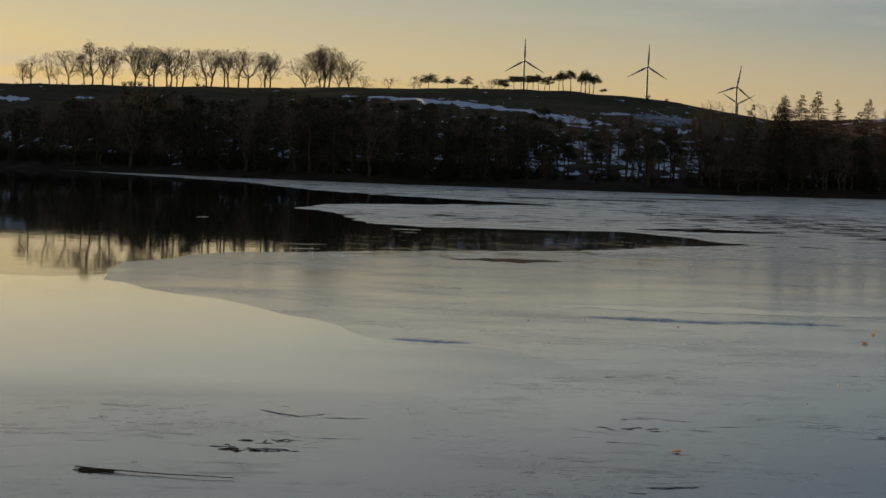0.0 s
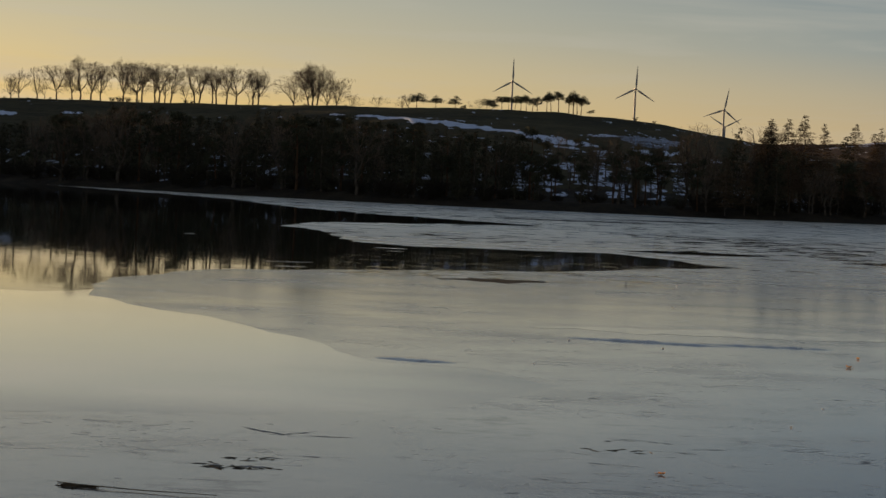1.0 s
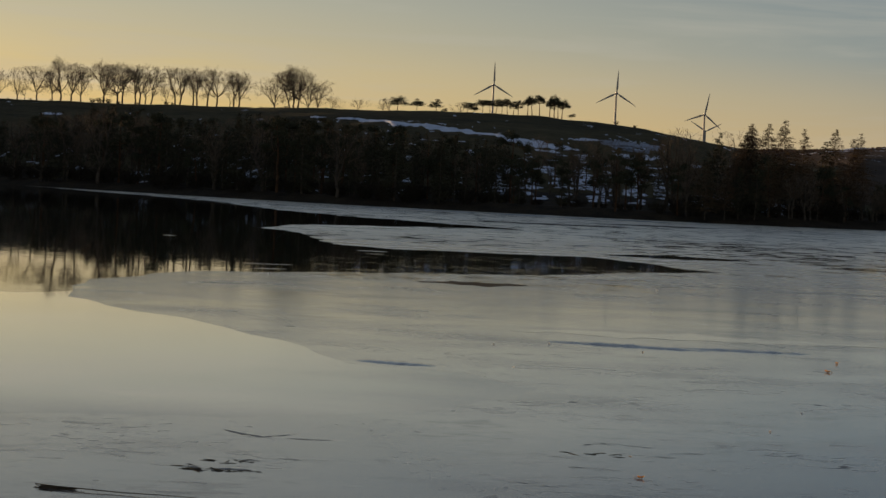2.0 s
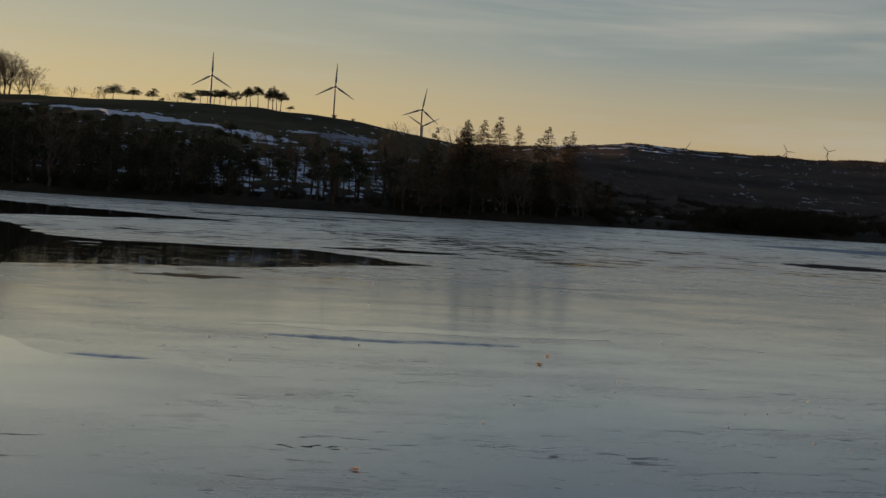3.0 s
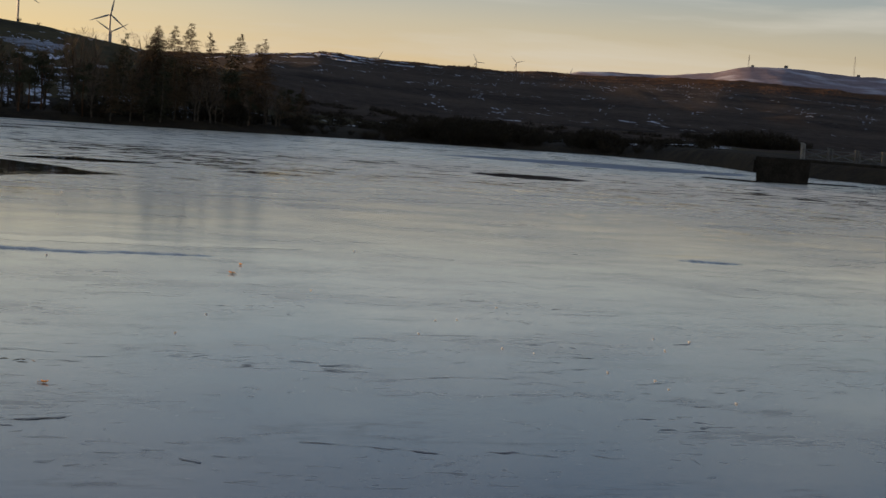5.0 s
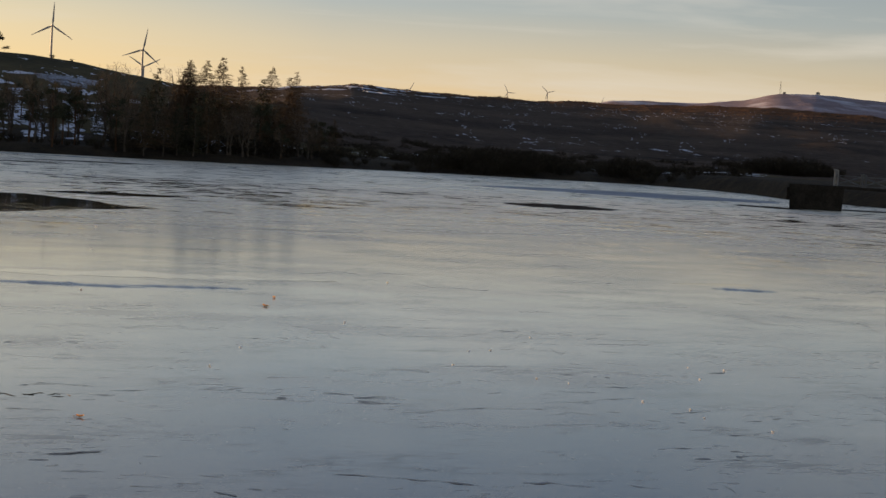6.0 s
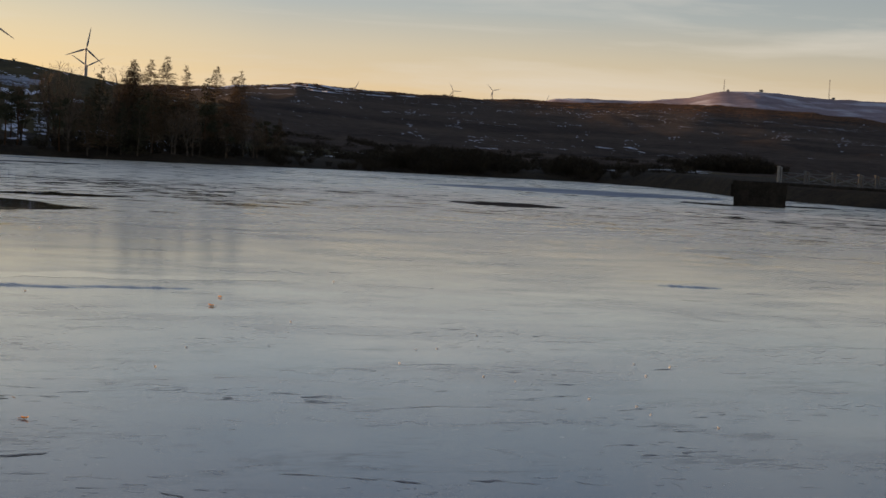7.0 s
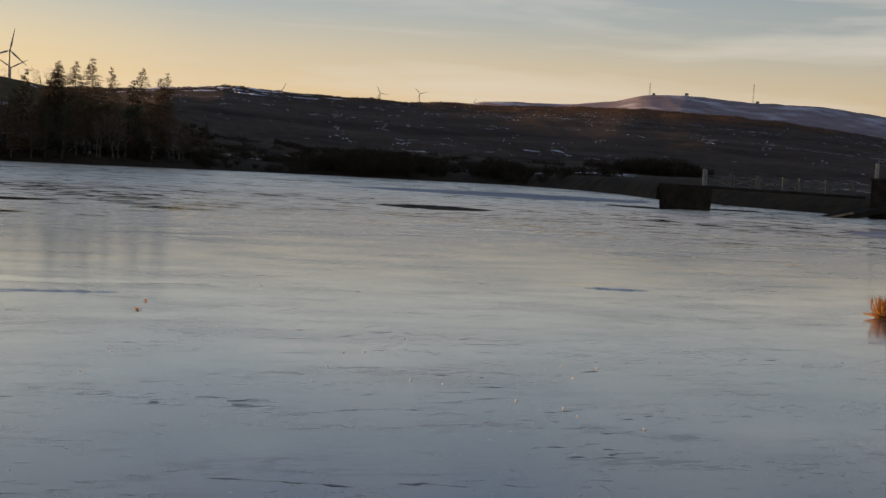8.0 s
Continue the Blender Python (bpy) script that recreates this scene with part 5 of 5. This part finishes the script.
A_END = TOWER + turn.to_3x3() @ Vector((1.25, 0.2, 2.2))
B_END = Vector((99.8, 135.9, 2.0))
bridge = thing("footbridge", Matrix.Translation(A_END), "narrow footbridge with grey posts and crossed railings", "bridge")
span_v = B_END - A_END
part("deck", beam((0, 0, -0.12), span_v + Vector((0, 0, -0.12)), 1.5, 0.22, 0.02), M_STONE, bridge)
side = Vector((-span_v.y, span_v.x, 0)).normalized() * 0.7
AT = (0.0, 0.16, 0.325, 0.485, 0.588, 0.752, 0.913)
n_post = len(AT)
for s_ in (-1,):
    for i in range(n_post):
        foot = span_v * AT[i] + side * s_
        tall, wide = (1.42, 0.18) if i == 0 else (1.15, 0.2)
        post = part("post", boxed((wide, wide, tall), foot + Vector((0, 0, tall / 2)), 0.03), M_CONCRETE if i == 0 else M_POST, bridge, "pale concrete post" if i == 0 else "grey concrete post")
        part("cap", boxed((wide + 0.08, wide + 0.08, 0.1), foot + Vector((0, 0, tall + 0.03)), 0.02), M_CONCRETE if i == 0 else M_POST, post)
        near = foot + span_v.normalized() * (0.24 if i == 0 else 0.3)
        part("post", boxed((wide * 0.8, wide, tall), near + Vector((0, 0, tall / 2)), 0.03), M_CONCRETE if i == 0 else M_POST, bridge, "pale concrete post" if i == 0 else "grey concrete post")
        if i < n_post - 1:
            nxt = span_v * AT[i + 1] + side * s_
            up = Vector((0, 0, 0.95))
            part("top_rail", beam(foot + up, nxt + up, 0.07, 0.07, 0.01), M_STEEL, bridge, "grey steel rail")
            part("bottom_rail", beam(foot + up * 0.12, nxt + up * 0.12, 0.07, 0.07, 0.01), M_STEEL, bridge, "grey steel rail")
            part("diagonal", beam(foot + up, nxt + up * 0.12, 0.1, 0.1, 0.01), M_STEEL, bridge, "grey steel brace")
            part("diagonal", beam(foot + up * 0.12, nxt + up, 0.1, 0.1, 0.01), M_STEEL, bridge, "grey steel brace")

ab = thing("abutment", Matrix.Translation((101.6, 134.9, 0)) @ pose(0, 0, 0, 0, 0, -38), "dark masonry abutment with a pale post on the dam", "abutment")
part("body", boxed((2.6, 3.0, 4.8), (0.1, 0, 1.1), 0.06), M_STONE, ab)
part("coping", boxed((2.9, 3.3, 0.25), (0.1, 0, 3.6), 0.04), M_STONE, ab)
part("post", boxed((0.34, 0.34, 1.4), (-0.75, -0.6, 4.4), 0.04), M_CONCRETE, ab, "pale concrete post")

ramp = thing("slipway", Matrix.Translation((96.0, 133.6, 0)) @ pose(0, 0, 0, 0, 0, 4), "sloping stone slipway running down into the lake", "slipway")
part("slab", boxed((8.4, 2.4, 0.5), (2.2, 0.6, 0.42), 0.05, Euler((0, radians(-11), 0)).to_matrix()), M_STONE, ramp)
part("kerb", boxed((2.8, 0.22, 0.16), (-0.6, -0.7, 0.22), 0.03, Euler((0, radians(-11), 0)).to_matrix()), M_TIMBER, ramp, "weathered pale timber edge")

# ---- reeds, frozen stalks and leaves on the ice ----


def reed_clump(x, y, count, tall, wide, seed):
    random.seed(seed)
    ob = thing("reed_clump", Matrix.Translation((x, y, 0)), "dry orange reeds standing in the ice edge", "reeds", "reeds by the bank")
    w, base = Wood(), Wood()
    for _ in range(count):
        a, d = random.uniform(0, 6.283), wide * math.sqrt(random.random())
        p = Vector((d * math.cos(a), d * math.sin(a), -0.05))
        tip = p + Vector((random.gauss(0, 0.12), random.gauss(0, 0.12), tall * random.uniform(0.5, 1.05)))
        w.tube([p, p.lerp(tip, 0.5) + rand_dir() * 0.03, tip], [0.007, 0.006, 0.002], 3)
        for _ in range(2):
            q = p.lerp(tip, random.uniform(0.1, 0.7))
            w.blade(q, (Vector((random.gauss(0, 0.5), random.gauss(0, 0.5), 1)).normalized()) * random.uniform(0.15, 0.35), 0.012)
        base.blade(p + Vector((0, 0, 0.06)), Vector((random.gauss(0, 0.2), random.gauss(0, 0.2), 0.12)), 0.02)
    part("stems", w.geo(), M_REED, ob)
    part("litter", base.geo(), M_REED, ob, "matted dead leaves at the base")
    return ob


for i, (x, y, n, t, wd) in enumerate(((27.1, 35.5, 170, 0.62, 0.32), (27.9, 35.4, 200, 0.75, 0.45), (28.8, 35.6, 200, 0.7, 0.5), (28.4, 34.6, 160, 0.7, 0.45))):
    reed_clump(x, y, n, t, wd, 70 + i)


def stalk(pts, rad, label):
    ob = thing("reed_stalk", Matrix.Translation((pts[0][0], pts[0][1], 0.01)), label, "reed stalk", "stalks frozen into the ice")
    o = Vector(pts[0] + (0.0,))
    w = Wood()
    line = [Vector(p + (0.0,)) - o + Vector((0, 0, 0.008 + 0.008 * (i % 2))) for i, p in enumerate(pts)]
    w.tube(line, [rad * (1 - 0.6 * i / len(line)) for i in range(len(line))], 5)
    part("stem", w.geo(), M_DEBRIS, ob)
    return ob


stalk(((-3.68, 18.15), (-3.3, 18.1), (-2.8, 18.0), (-2.4, 17.92), (-2.05, 17.9)), 0.007, "long dark reed stalk frozen flat into the ice")
stalk(((-3.75, 18.3), (-3.5, 18.16), (-3.2, 18.12)), 0.006, "short dark reed stalk frozen into the ice")


def litter(x, y, wide, count, seed):
    random.seed(seed)
    ob = thing("plant_debris", Matrix.Translation((x, y, ICE_Z)), "dark scattered plant debris frozen into the ice", "debris", "debris on the ice")
    w = Wood()
    for _ in range(count):
        p = Vector((random.gauss(0, wide * 0.45), random.gauss(0, wide * 0.28), 0.0))
        d = Vector((random.gauss(0, 1), random.gauss(0, 0.4), 0.0)).normalized() * random.uniform(0.04, 0.22)
        w.tube([p, p + d * 0.5 + Vector((0, 0, 0.004)), p + d], [0.003, 0.004, 0.002], 4)
    part("fragments", w.geo(), M_DEBRIS, ob)
    return ob


for i, (x, y, wd, n) in enumerate(((-3.5, 18.15, 0.16, 34), (-2.3, 19.8, 0.3, 26), (-1.85, 19.7, 0.2, 12), (-1.9, 20.4, 0.25, 12), (2.6, 22.2, 0.4, 12))):
    litter(x, y, wd, n, 500 + i)


def leaf(x, y, size, seed):
    """A curled fallen leaf with a stalk."""
    random.seed(seed)
    ob = thing("fallen_leaf", Matrix.Translation((x, y, ICE_Z)) @ pose(0, 0, 0, 0, 0, random.uniform(0, 360)), "curled orange-brown fallen leaf on the ice", "leaf", "leaves on the ice")
    vs, fs = [], []
    for i in range(7):
        t = i / 6
        half = size * 0.42 * math.sin(math.pi * (0.06 + 0.9 * t)) ** 0.7
        curl = 0.5 * size * (t - 0.45) ** 2 * 1.4
        for f in (-1, -0.5, 0, 0.5, 1):
            vs.append((size * (t - 0.5), f * half, curl + abs(f) ** 1.5 * size * 0.2 + 0.004))
    for i in range(6):
        for k in range(4):
            a = i * 5 + k
            fs.append((a, a + 1, a + 6, a + 5))
    part("blade", (vs, fs), M_LEAF, ob)
    w = Wood()
    w.tube([Vector((-size * 0.5, 0, 0.12 * size)), Vector((-size * 0.8, 0, 0.1 * size)), Vector((-size, 0.05 * size, 0.2 * size))], [0.004, 0.003, 0.003], 4)
    part("stalk", w.geo(), M_LEAF, ob)
    return ob


LEAVES = ((2.8, 20.5, 0.085), (8.89, 36.38, 0.10), (8.25, 34.45, 0.12))
for i, (x, y, size) in enumerate(LEAVES):
    leaf(x, y, size, 600 + i)


def ice_chip(x, y, size, seed):
    random.seed(seed)
    bm = bmesh.new()
    bmesh.ops.create_icosphere(bm, subdivisions=1, radius=size)
    for v in bm.verts:
        v.co = Vector((v.co.x, v.co.y, v.co.z * 0.7)) * random.uniform(0.6, 1.2)
    me = bpy.data.meshes.new("ice_chip")
    bm.to_mesh(me)
    bm.free()
    me.materials.append(M_CHIP)
    ob = new("ice_chip", me)
    ob.location = (x, y, ICE_Z + size * 0.35)
    return tagged(ob, "small white chip of ice on the frozen lake", "ice chip", "ice chips on the lake")


CHIPS = ((2.01, 32.65), (3.06, 37.92), (1.84, 37.22), (8.6, 61.2), (6.93, 50.0), (4.95, 36.95), (12.1, 29.85), (10.11, 27.59), (10.55, 27.76), (10.31, 23.83), (10.69, 22.11), (11.08, 21.42), (10.92, 20.71), (11.32, 19.62),
         (5.25, 25.17), (9.12, 31.71), (6.23, 27.54), (12.9, 41.3), (12.8, 24.5), (13.3, 25.9), (10.0, 24.3), (13.8, 25.6), (9.2, 25.8))
for i, (x, y) in enumerate(CHIPS):
    ice_chip(x, y, random.uniform(0.016, 0.026) * max(1.0, y / 28), 700 + i)
